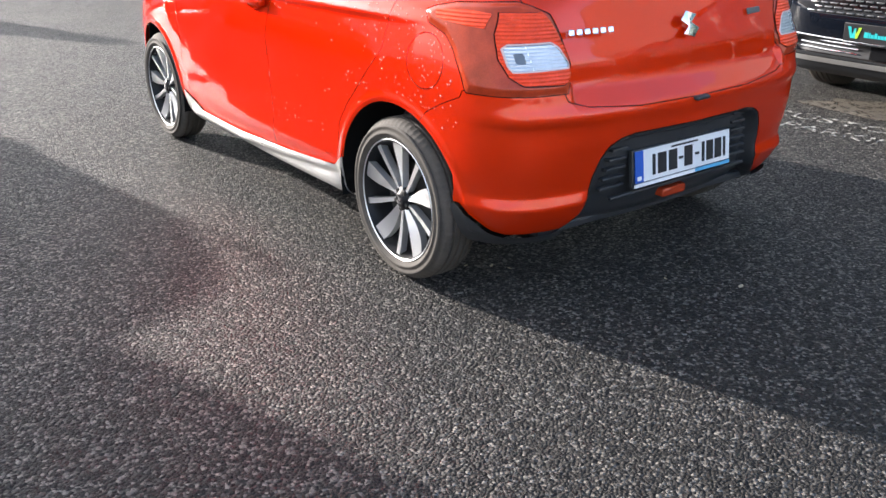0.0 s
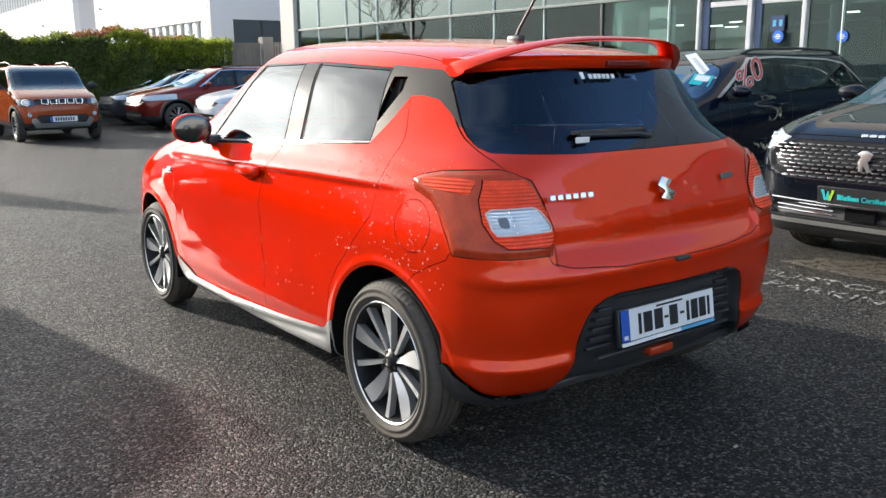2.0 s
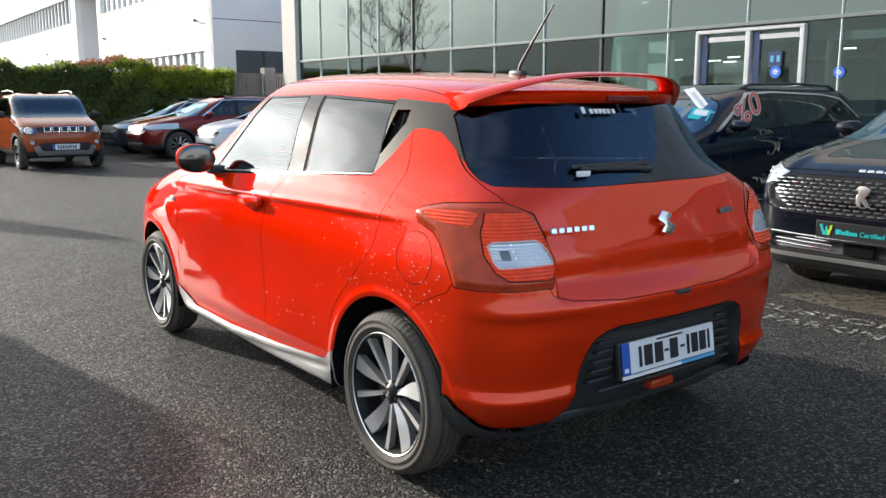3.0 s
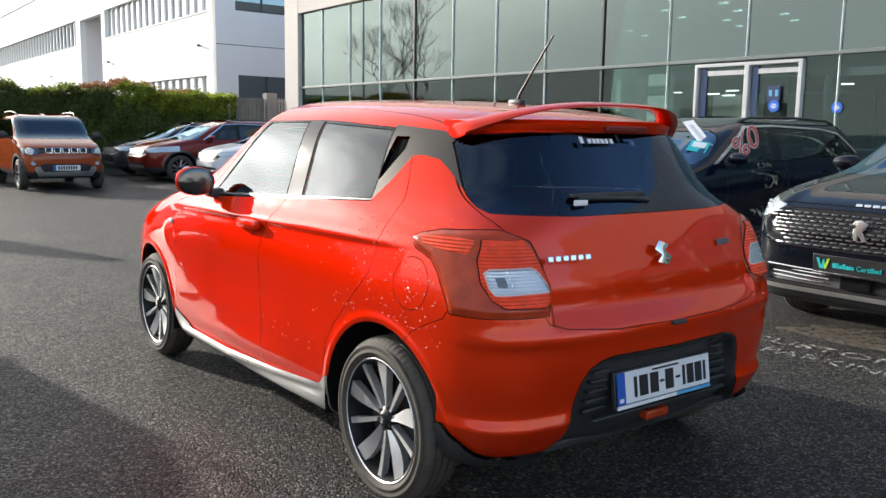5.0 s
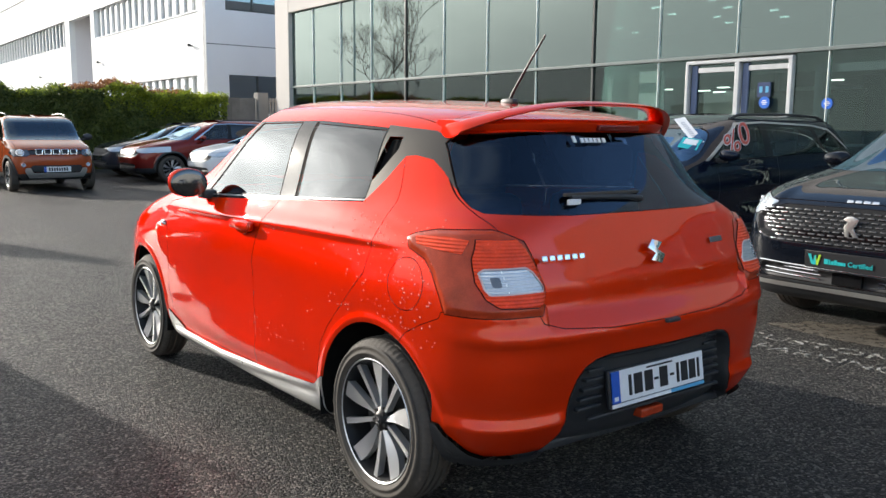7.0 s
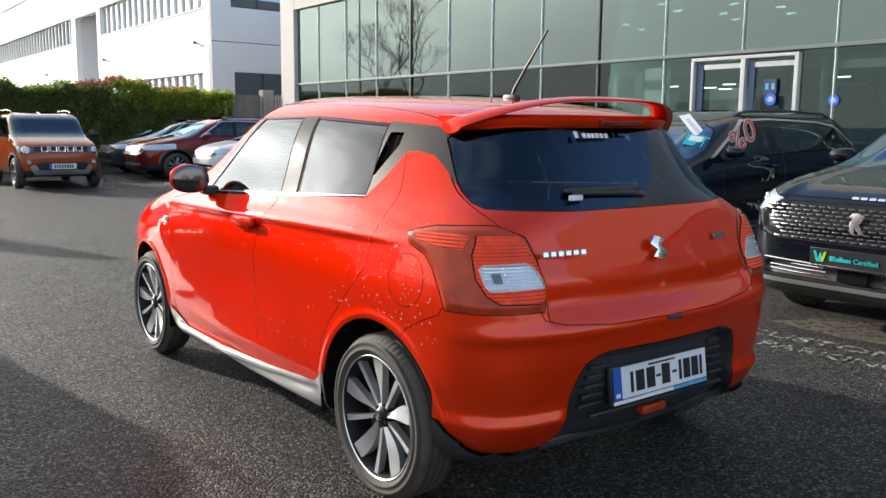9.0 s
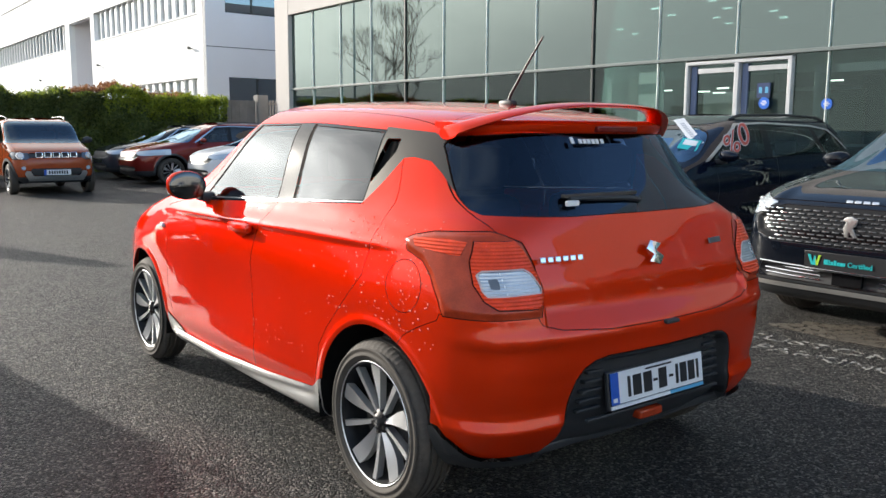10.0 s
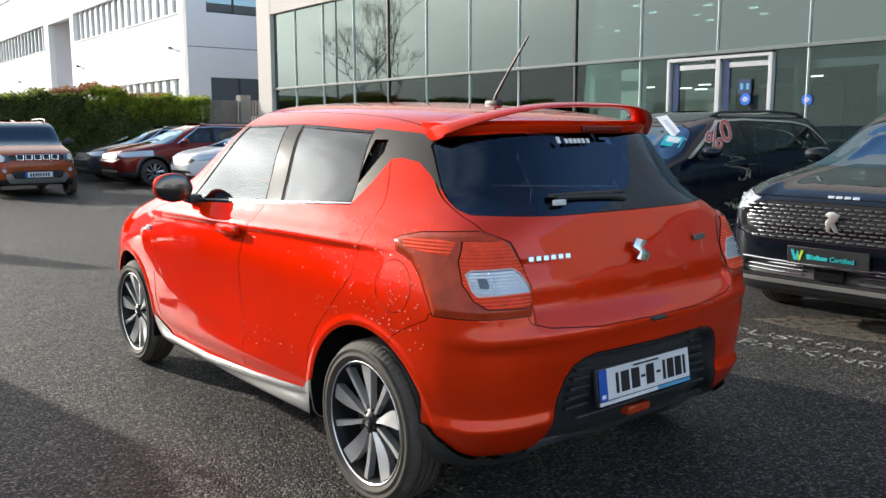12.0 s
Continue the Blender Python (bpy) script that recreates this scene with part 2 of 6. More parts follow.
LAMP_CLEAR = surface("ribbed_clear_lens", (0.56, 0.61, 0.66), 0.18, metal=0.5, coat=0.8, vary=0.10, scale=40, grain=130)
# Paler than the car's red: the drops' bright glint is put into the colour.
WATER = surface("glinting_water_drop", (0.80, 0.12, 0.06), 0.03, coat=1.0, spec=0.9, coat_rough=0.0)


def ribbed(m, pitch, depth):
    """Adds fine level ribs to a lens."""
    n, l = m.node_tree.nodes, m.node_tree.links
    tc, wv, bp = n.new("ShaderNodeTexCoord"), n.new("ShaderNodeTexWave"), n.new("ShaderNodeBump")
    wv.bands_direction = "Z"
    wv.inputs["Scale"].default_value = 0.314 / pitch
    bp.inputs["Strength"].default_value, bp.inputs["Distance"].default_value = 0.6, depth
    l.new(tc.outputs["Object"], wv.inputs["Vector"])
    l.new(wv.outputs["Fac"], bp.inputs["Height"])
    l.new(bp.outputs["Normal"], n["Principled BSDF"].inputs["Normal"])


ribbed(LAMP_RED, 0.011, 0.004)
ribbed(LAMP_CLEAR, 0.010, 0.0022)
PLATE_WHITE = surface("plate_white", (0.78, 0.79, 0.80), 0.4, vary=0.04)
PLATE_BLUE = surface("plate_blue", (0.02, 0.10, 0.48), 0.4)
PALE_BLUE = surface("pale_blue_print", (0.10, 0.38, 0.62), 0.4)
INK = surface("black_print", (0.012, 0.013, 0.016), 0.5)
WHITE_PRINT = surface("white_print", (0.80, 0.80, 0.80), 0.5)
TEAL = surface("teal_print", (0.02, 0.50, 0.52), 0.45)
LIME = surface("lime_print", (0.42, 0.70, 0.05), 0.45)
RED_PRINT = surface("red_print", (0.62, 0.10, 0.07), 0.5)
ASPHALT = asphalt()


# ---- mesh helpers ----
def mesh_np(name, V, T, mat, N=None, smooth=True):
    """A mesh from arrays of places and triangles, with normals where they are given."""
    used, inv = np.unique(T, return_inverse=True)
    V, T = np.asarray(V, float)[used], inv.reshape(-1, 3)
    me = bpy.data.meshes.new(name)
    me.vertices.add(len(V))
    me.vertices.foreach_set("co", V.astype(np.float32).ravel())
    me.loops.add(T.size)
    me.loops.foreach_set("vertex_index", T.astype(np.int32).ravel())
    me.polygons.add(len(T))
    me.polygons.foreach_set("loop_start", np.arange(0, T.size, 3, dtype=np.int32))
    me.polygons.foreach_set("use_smooth", np.full(len(T), smooth))
    me.update(calc_edges=True)
    me.validate()
    if N is not None and len(me.vertices) == len(V):
        me.normals_split_custom_set_from_vertices(np.asarray(N, float)[used].tolist())
    me.materials.append(mat)
    return me


def shell_part(name, V, T, mat, parent, label="", N=None, smooth=True):
    ob = new(name, mesh_np(name, V, T, mat, N, smooth))
    ob.parent = parent
    if label:
        ob["label"] = label
    return ob


def part(name, bm, mat, parent=None, label="", smooth=False, sharp=35):
    """Links a bmesh as one mesh object under a thing or a part."""
    me = bpy.data.meshes.new(name)
    bmesh.ops.recalc_face_normals(bm, faces=bm.faces)
    if smooth:
        for f in bm.faces:
            f.smooth = True
        for e in bm.edges:
            if len(e.link_faces) == 2 and e.calc_face_angle(0) > radians(sharp):
                e.smooth = False
    bm.to_mesh(me)
    bm.free()
    me.materials.append(mat)
    ob = new(name, me)
    if parent:
        ob.parent = parent
    if label:
        ob["label"] = label
    return ob


def box(bm, x0, x1, y0, y1, z0, z1, bevel=0.0, m=None):
    r = bmesh.ops.create_cube(bm, size=1.0, matrix=Matrix.Translation(((x0 + x1) / 2, (y0 + y1) / 2, (z0 + z1) / 2)) @ Matrix.Diagonal((x1 - x0, y1 - y0, z1 - z0, 1)))
    vs = r["verts"]
    if bevel:
        es = list({e for v in vs for e in v.link_edges})
        rb = bmesh.ops.bevel(bm, geom=es, offset=bevel, segments=2, affect="EDGES", profile=0.5)
        vs = list({v for f in rb["faces"] for v in f.verts} | {v for v in vs if v.is_valid})
    if m is not None:
        bmesh.ops.transform(bm, matrix=m, verts=vs)
    return vs


def boxed(name, dims, mat, parent=None, bevel=0.0, label="", m=None):
    bm = bmesh.new()
    box(bm, *dims, bevel=bevel, m=m)
    return part(name, bm, mat, parent, label, smooth=bevel > 0, sharp=20)


def lathe(bm, profile, steps, axis="x"):
    """Turns a list of (along the axis, radius) round the axis."""
    rings = []
    for a, r in profile:
        ring = []
        for i in range(steps):
            c, s = math.cos(2 * math.pi * i / steps), math.sin(2 * math.pi * i / steps)
            p = (a, r * c, r * s) if axis == "x" else (r * c, r * s, a)
            ring.append(bm.verts.new(p))
        rings.append(ring)
    for p, q in zip(rings, rings[1:]):
        for i in range(steps):
            j = (i + 1) % steps
            bm.faces.new((p[i], p[j], q[j], q[i]))
    return rings


def tube(bm, pts, radius, sides=8, taper=None):
    """A round bar along a line of points."""
    pts = [Vector(p) for p in pts]
    rings = []
    for i, p in enumerate(pts):
        d = (pts[min(i + 1, len(pts) - 1)] - pts[max(i - 1, 0)]).normalized()
        a = d.orthogonal().normalized() if i == 0 else (prev - d * prev.dot(d)).normalized()
        prev = a
        b = d.cross(a)
        r = radius if taper is None else radius + (taper - radius) * i / (len(pts) - 1)
        rings.append([bm.verts.new(p + r * (math.cos(2 * math.pi * k / sides) * a + math.sin(2 * math.pi * k / sides) * b)) for k in range(sides)])
    for p, q in zip(rings, rings[1:]):
        for k in range(sides):
            j = (k + 1) % sides
            bm.faces.new((p[k], p[j], q[j], q[k]))
    bm.faces.new(rings[0][::-1])
    bm.faces.new(rings[-1])


def slab(bm, outline, a0, a1, plane="yz", bevel=0.0):
    """A flat plate: an outline in a plane, drawn out from a0 to a1 along the third axis."""
    def at(p, a):
        return {"yz": (a, p[0], p[1]), "xz": (p[0], a, p[1]), "xy": (p[0], p[1], a)}[plane]
    lo = [bm.verts.new(at(p, a0)) for p in outline]
    hi = [bm.verts.new(at(p, a1)) for p in outline]
    k = len(outline)
    faces = [bm.faces.new(lo), bm.faces.new(hi[::-1])]
    for i in range(k):
        j = (i + 1) % k
        faces.append(bm.faces.new((lo[i], hi[i], hi[j], lo[j])))
    if bevel:
        bmesh.ops.recalc_face_normals(bm, faces=faces)
        es = [e for e in {e for f in faces for e in f.edges} if e.calc_face_angle(0) > 0.6]
        bmesh.ops.bevel(bm, geom=es, offset=bevel, segments=2, affect="EDGES", profile=0.5)


def text_mesh(name, words, size, mat, parent, depth=0.001, bold=0.0, shear=0.0):
    """Flat letters as a mesh, its baseline along x."""
    cu = bpy.data.curves.new(name, "FONT")
    cu.body, cu.size, cu.extrude, cu.offset, cu.shear = words, size, depth, bold, shear
    tmp = bpy.data.objects.new("tmp", cu)
    me = bpy.data.meshes.new_from_object(tmp)
    bpy.data.objects.remove(tmp)
    me.materials.append(mat)
    ob = new(name, me)
    ob.parent = parent
    return ob


# ---- car bodies: rings from sill to roof, cut into panels ----
def sdf(P, poly):
    """Signed distance from points (n, 2) to a polygon; negative inside."""
    P = np.asarray(P, float)
    Q = np.asarray(poly, float)
    d = np.full(len(P), 1e9)
    inside = np.zeros(len(P), bool)
    for a, b in zip(Q, np.roll(Q, -1, axis=0)):
        e, w = b - a, P - a
        t = np.clip((w @ e) / (e @ e), 0, 1)
        d = np.minimum(d, np.hypot(*(w - t[:, None] * e).T))
        cross = ((a[1] > P[:, 1]) != (b[1] > P[:, 1]))
        with np.errstate(divide="ignore", invalid="ignore"):
            xs = a[0] + (P[:, 1] - a[1]) / (b[1] - a[1] if b[1] != a[1] else 1e-12) * (b[0] - a[0])
        inside ^= cross & (P[:, 0] < xs)
    return np.where(inside, -d, d)


def side_area(poly, out=0.35):
    """A panel drawn in side view (y, z)."""
    return lambda V: np.maximum(sdf(V[:, 1:], poly), out - np.abs(V[:, 0]))


def past_middle(poly):
    """An outline that ends on the middle line, carried over it."""
    return [(-0.4, z) if x == 0 else (x, z) for x, z in poly]


def rear_area(poly, before=0.0):
    """A panel drawn in rear view (|x|, z), on the tail ahead of no more than y = before."""
    return lambda V: np.maximum(sdf(np.c_[np.abs(V[:, 0]), V[:, 2]], past_middle(poly)), V[:, 1] - before)


def front_area(poly, after=2.0):
    return lambda V: np.maximum(sdf(np.c_[np.abs(V[:, 0]), V[:, 2]], past_middle(poly)), after - V[:, 1])


def disc_area(y, z, r, out=0.4):
    return lambda V: np.maximum(np.hypot(V[:, 1] - y, V[:, 2] - z) - r, out - np.abs(V[:, 0]))


def both_of(*fs):
    return lambda V: np.maximum.reduce([f(V) for f in fs])


def any_of(*fs):
    return lambda V: np.minimum.reduce([f(V) for f in fs])


def split(V, N, T, f):
    """Cuts triangles along f = 0. Returns V, N, and the triangles inside (f < 0) and outside."""
    f = np.where(np.abs(f) < 1e-6, 1e-6, f)
    s = f[T] < 0
    k = s.sum(1)
    t_in, t_out, mixed = T[k == 3], T[k == 0], T[(k == 1) | (k == 2)]
    if not len(mixed):
        return V, N, t_in, t_out
    sm = f[mixed] < 0
    km = sm.sum(1)
    lone = np.where(km == 1, np.argmax(sm, 1), np.argmin(sm, 1))
    r = np.arange(len(mixed))
    a, b, c = mixed[r, lone], mixed[r, (lone + 1) % 3], mixed[r, (lone + 2) % 3]
    ed = np.sort(np.r_[np.c_[a, b], np.c_[a, c]], 1)
    uq, inv = np.unique(ed, axis=0, return_inverse=True)
    inv = inv.ravel()
    w = (f[uq[:, 0]] / (f[uq[:, 0]] - f[uq[:, 1]]))[:, None]
    Vn = V[uq[:, 0]] * (1 - w) + V[uq[:, 1]] * w
    Nn = N[uq[:, 0]] * (1 - w) + N[uq[:, 1]] * w
    Nn /= np.linalg.norm(Nn, axis=1)[:, None] + 1e-12
    p, q = len(V) + inv[:len(mixed)], len(V) + inv[len(mixed):]
    tip = np.c_[a, p, q]
    rest = np.r_[np.c_[p, b, c], np.c_[p, c, q]]
    one = km == 1
    two = np.r_[one, one]
    return np.r_[V, Vn], np.r_[N, Nn], np.r_[t_in, tip[one], rest[~two]], np.r_[t_out, tip[~one], rest[two]]


def bspline(P, per):
    """Points along cubic B-splines through control rows P (k, ...), ends held."""
    P = np.asarray(P, float)
    P = np.concatenate([2 * P[:1] - P[1:2], P, 2 * P[-1:] - P[-2:-1]])
    out = []
    for i in range(len(P) - 3):
        for t in np.arange(per) / per:
            w = ((1 - t) ** 3 / 6, (3 * t ** 3 - 6 * t ** 2 + 4) / 6, (-3 * t ** 3 + 3 * t ** 2 + 3 * t + 1) / 6, t ** 3 / 6)
            out.append(sum(a * b for a, b in zip(w, P[i:i + 4])))
    out.append((P[-3] * 4 + P[-2] + P[-4]) / 6)
    return np.array(out)


def car_shell(rings, mid, columns, per, swell=None, nose=1.0, square_tail=0.0):
    """The left half of a car's skin. rings, from the sill up: z at the tail, the doors and the nose, half width, tail y, nose y, squareness.
    Returns places, normals and triangles."""
    R = bspline(rings, per)
    y_tail, y_nose = min(r[4] for r in rings) + 0.1, max(r[5] for r in rings) - 0.07
    phi = np.linspace(-np.pi / 2, np.pi / 2, 6001)
    rows = []
    for zr, zm, zf, w, yr, yf, n in R:
        e = np.where(phi < 0, 2 / n, 2 / ((min(n, 5.2) if square_tail else n) * nose))
        x = w * np.maximum(np.cos(phi), 0) ** e
        y = np.where(phi < 0, mid - (mid - yr) * np.abs(np.sin(phi)) ** e, mid + (yf - mid) * np.abs(np.sin(phi)) ** e)
        # square-tailed rows taper in plan and crown across the tail
        square, back = square_tail * min(1.0, max(0.0, (n - 5.4) / 6)), np.clip((mid - y) / (mid - yr), 0, 1)
        x, y = x * (1 - 0.05 * square * back ** 2.2), y + (0.05 + 0.05 * min(1.0, max(0.0, (0.76 - zr) / 0.1))) * square * (x / max(w, 1e-6)) ** 2 * back ** 6
        s = np.r_[0, np.cumsum(np.hypot(np.diff(x), np.diff(y)))]
        u = np.linspace(0, s[-1], columns)
        x, y = np.interp(u, s, x), np.interp(u, s, y)
        t = np.clip((y - y_tail) / (mid - y_tail), 0, 1)
        g = np.clip((y - mid) / (y_nose - mid), 0, 1)
        z = np.where(y < mid, zr + (zm - zr) * t * (2 - t), zm + (zf - zm) * g ** 1.6)
        rows.append(np.c_[-x, y, z])
    G = np.array(rows)
    for _ in range(2):
        du, dv = np.gradient(G, axis=1), np.gradient(G, axis=0)
        N = np.cross(dv, du)
        N /= np.linalg.norm(N, axis=2)[:, :, None] + 1e-12
        N[:, 0, 0] = N[:, -1, 0] = 0
        N[-1], N[-2, :, 0] = (0, 0, 1), 0.5 * N[-2, :, 0]
        N /= np.linalg.norm(N, axis=2)[:, :, None] + 1e-12
        if swell is None or _ == 1:
            break
        d = swell(G.reshape(-1, 3), N.reshape(-1, 3)).reshape(G.shape[:2])
        G = G + N * d[:, :, None]
        G[:, 0, 0] = G[:, -1, 0] = G[-1, :, 0] = 0
    a = np.arange(G.shape[0] * columns).reshape(G.shape[:2])
    p, q, r, s = a[:-1, :-1].ravel(), a[:-1, 1:].ravel(), a[1:, 1:].ravel(), a[1:, :-1].ravel()
    T = np.r_[np.c_[p, r, q], np.c_[p, s, r]]
    V, N = G.reshape(-1, 3), N.reshape(-1, 3)
    ar = np.linalg.norm(np.cross(V[T[:, 1]] - V[T[:, 0]], V[T[:, 2]] - V[T[:, 0]]), axis=1)
    return V, N, T[ar > 1e-9]


def mirrored(V, N, T):
    """Both halves in one."""
    F = np.array((-1, 1, 1))
    return np.r_[V, V * F], np.r_[N, N * F], np.r_[T, T[:, ::-1] + len(V)]


def cut_body(root, V, N, T, plan, seam_mat, base):
    """Cuts the half skin by the plan's rows (name, area, gap, push, material, sides, label); sides: 'two' gives a left and a right part,
    'one' joins both, 'no' leaves the piece out. What is left becomes the base row's part."""
    seams = []
    made = {}
    for name, area, gap, push, mat, sides, label in plan:
        V, N, inner, T = split(V, N, T, area(V))
        if gap:
            V, N, strip, T = split(V, N, T, area(V) - gap)
            seams.append(strip)
        if sides == "no" or not len(inner):
            continue
        made.setdefault(name, []).append((name, inner, push, mat, sides, label))
    for rows in made.values():
        for name, inner, push, mat, sides, label in rows:
            W = V + N * push
            if sides == "one":
                A, B, C = mirrored(W, N, inner)
                shell_part(name, A, C, mat, root, label, B)
            else:
                F = np.array((-1, 1, 1))
                shell_part(name, W, inner, mat, root, label, N)
                shell_part(name, W * F, inner[:, ::-1], mat, root, label, N * F)
    if seams:
        A, B, C = mirrored(V - N * 0.003, N, np.concatenate(seams))
        shell_part("panel_gap", A, C, seam_mat, root, "", B)
    A, B, C = mirrored(V, N, T)
    shell_part(base[0], A, C, base[1], root, base[2], B)
    return V, N, T


def smooth_in(d, w):
    t = np.clip(-d / w, 0, 1)
    return t * t * (3 - 2 * t)


def bump_at(V, y, z, sy, sz):
    return np.exp(-((V[:, 1] - y) / sy) ** 2 - ((V[:, 2] - z) / sz) ** 2)


MIRROR = surface("mirror_glass", (0.13, 0.135, 0.14), 0.12, metal=1.0, vary=0.03)


# ---- wheels ----
def wheel(parent, x, y, r, width, rim_r, style="ten", left=True, turn=0.0, name="wheel"):
    """A wheel with tyre, alloy rim, spokes, hub and brake disc; its face at x looks to -x (left) or +x."""
    hub = new(name)
    hub.parent = parent
    hub.matrix_basis = pose(x, y, r) @ (pose(0, 0, 0, turn) if left else pose(0, 0, 0, turn, 0, 180))
    w = width
    bm = bmesh.new()
    prof = [(0.012, rim_r - 0.008), (0.002, rim_r + 0.004), (-0.004, rim_r + 0.014), (-0.0075, rim_r + 0.017), (-0.0075, rim_r + 0.022), (-0.004, rim_r + 0.025), (-0.004, (rim_r + r) / 2), (-0.0065, (rim_r + r) / 2 + 0.003), (-0.0055, (rim_r + r) / 2 + 0.010), (-0.001, (rim_r + r) / 2 + 0.013), (0.004, r - 0.03), (0.012, r - 0.014), (0.024, r - 0.004)]
    grooves = 4
    inner = w - 0.05
    for g in range(grooves):
        a = 0.028 + inner * (g + 0.5) / grooves
        prof += [(a - 0.006, r), (a - 0.004, r - 0.007), (a + 0.004, r - 0.007), (a + 0.006, r)]
    prof += [(w - 0.024, r - 0.004), (w - 0.008, r - 0.02), (w + 0.002, r - 0.06), (w - 0.012, rim_r)]
    for ring in lathe(bm, prof, 216):
        if all(abs(v.co.x - w / 2) > inner * 0.30 and math.hypot(v.co.y, v.co.z) > r - 0.022 for v in ring):
            for v in ring[::3]:
                v.co.y, v.co.z = v.co.y * (1 - 0.004 / r), v.co.z * (1 - 0.004 / r)
    tyre = part("tyre", bm, RUBBER, hub, "worn black rubber tyre", smooth=True, sharp=50)
    bm = bmesh.new()
    lathe(bm, [(0.014, rim_r - 0.004), (0.004, rim_r + 0.003), (0.004, rim_r - 0.010), (0.018, rim_r - 0.016), (0.05, rim_r - 0.024), (w - 0.02, rim_r - 0.03), (w - 0.02, rim_r - 0.05), (0.055, rim_r - 0.03)], 96)
    part("rim", bm, RIM_BLACK if style != "steel" else RIM_GREY, hub, smooth=True)
    bm = bmesh.new()
    lathe(bm, [(0.003, rim_r - 0.001), (0.001, rim_r - 0.003), (0.004, rim_r - 0.007), (0.016, rim_r - 0.009)], 96)
    part("rim_lip", bm, RIM_SILVER, hub, smooth=True)
    bm = bmesh.new()
    lathe(bm, [(0.075, 0.02), (0.070, 0.05), (0.068, rim_r * 0.62), (0.085, rim_r * 0.62), (0.085, 0.02)], 48)
    part("brake_disc", bm, DISC, hub, smooth=True)
    count = 10
    for i in range(count):
        broad = i % 2 == 0
        a = 2 * math.pi * i / count
        bm = bmesh.new()
        pts = []
        steps = 9
        for side in (1, -1):
            line = []
            for k in range(steps + 1):
                t = k / steps
                rad = 0.040 + (rim_r - 0.004 - 0.040) * t
                swirl = (0.11 if broad else 0.03) * math.sin(math.pi * t ** 0.8) * 0.55
                half = (0.007 + 0.025 * math.sin(math.pi * 0.60 * t ** 1.3)) if broad else (0.006 + 0.006 * t)
                ang = a + swirl + side * half / rad
                line.append((rad * math.sin(ang), rad * math.cos(ang)))
            pts += line if side == 1 else line[::-1]
        front = []
        k = len(pts)
        back = []
        for j, (py, pz) in enumerate(pts):
            rad = math.hypot(py, pz)
            dish = 0.030 - 0.022 * (rad / rim_r) ** 1.5 if broad else 0.034 - 0.024 * (rad / rim_r) ** 1.5
            # the broad blades are twisted, their leading edge set back
            dish += 0.012 * math.sin(math.pi * min(1.0, rad / rim_r)) if broad and j <= steps else 0.0
            front.append(bm.verts.new((dish, py, pz)))
            back.append(bm.verts.new((dish + 0.028, py * 0.995, pz * 0.995)))
        for j in range(steps):
            o = k - 1 - j
            bm.faces.new((front[j], front[j + 1], front[o - 1], front[o]))
        for j in range(k):
            j2 = (j + 1) % k
            bm.faces.new((front[j], back[j], back[j2], front[j2]))
        part("spoke", bm, RIM_SILVER if style != "steel" else RIM_GREY, hub, smooth=True, sharp=40)
    bm = bmesh.new()
    lathe(bm, [(0.016, 0.0005), (0.017, 0.022), (0.022, 0.028), (0.034, 0.046), (0.06, 0.05)], 32)
    cap = part("hub_cap", bm, RIM_BLACK, hub, smooth=True)
    bm = bmesh.new()
    slab(bm, [(0.012, 0.014), (-0.006, 0.012), (-0.014, 0.004), (-0.002, -0.002), (-0.012, -0.012), (0.006, -0.014), (0.014, -0.004), (0.002, 0.002)], 0.0145, 0.018)
    part("hub_emblem", bm, CHROME, cap)
    for i in range(5):
        a = 2 * math.pi * (i + 0.5) / 5
        bm = bmesh.new()
        lathe(bm, [(0.022, 0.0005), (0.022, 0.0075), (0.04, 0.009)], 6)
        bmesh.ops.translate(bm, verts=bm.verts, vec=(0, 0.036 * math.sin(a), 0.036 * math.cos(a)))
        part("wheel_bolt", bm, DISC, cap)
    return hub


def arch_liner(parent, y, z, r, x_out, x_in, mid, reach, name="wheel_arch_liner"):
    """The dark inner wall of a wheel arch on either side."""
    for s in (-1, 1):
        bm = bmesh.new()
        outer, inner = [], []
        for i in range(25):
            a = radians(-12 + 204 * i / 24)
            yy = y + r * math.cos(a)
            taper = (1 - min(0.99, abs(yy - mid) / reach) ** 4.5) ** (1 / 4.5)
            outer.append(bm.verts.new((s * x_out * taper, yy, z + r * math.sin(a))))
            inner.append(bm.verts.new((s * x_in, y + r * math.cos(a), z + r * math.sin(a))))
        for i in range(24):
            bm.faces.new((outer[i], outer[i + 1], inner[i + 1], inner[i]))
        bm.faces.new(inner)
        part(name, bm, LINER, parent)


def cabin(root, w, y0, y1, z0, z1, seats):
    """Floor, dashboard and seats behind the glass."""
    boxed("floor_pan", (-w, w, y0, y1, z0, z0 + 0.05), LINER, root, 0.01)
    boxed("dashboard", (-w + 0.06, w - 0.06, y1 - 0.75, y1 - 0.35, 0.62, z1 - 0.02), CABIN, root, 0.05)
    for sy in seats:
        for sx in (-0.36, 0.36):
            seat = new("car_seat")
            seat.parent = root
            boxed("seat_cushion", (sx - 0.25, sx + 0.25, sy - 0.05, sy + 0.45, 0.45, 0.62), CABIN, seat, 0.05)
            boxed("seat_back", (sx - 0.24, sx + 0.24, sy - 0.16, sy - 0.02, 0.50, 1.10), CABIN, seat, 0.05)
            boxed("headrest", (sx - 0.13, sx + 0.13, sy - 0.20, sy - 0.10, 1.13, 1.30), CABIN, seat, 0.04)


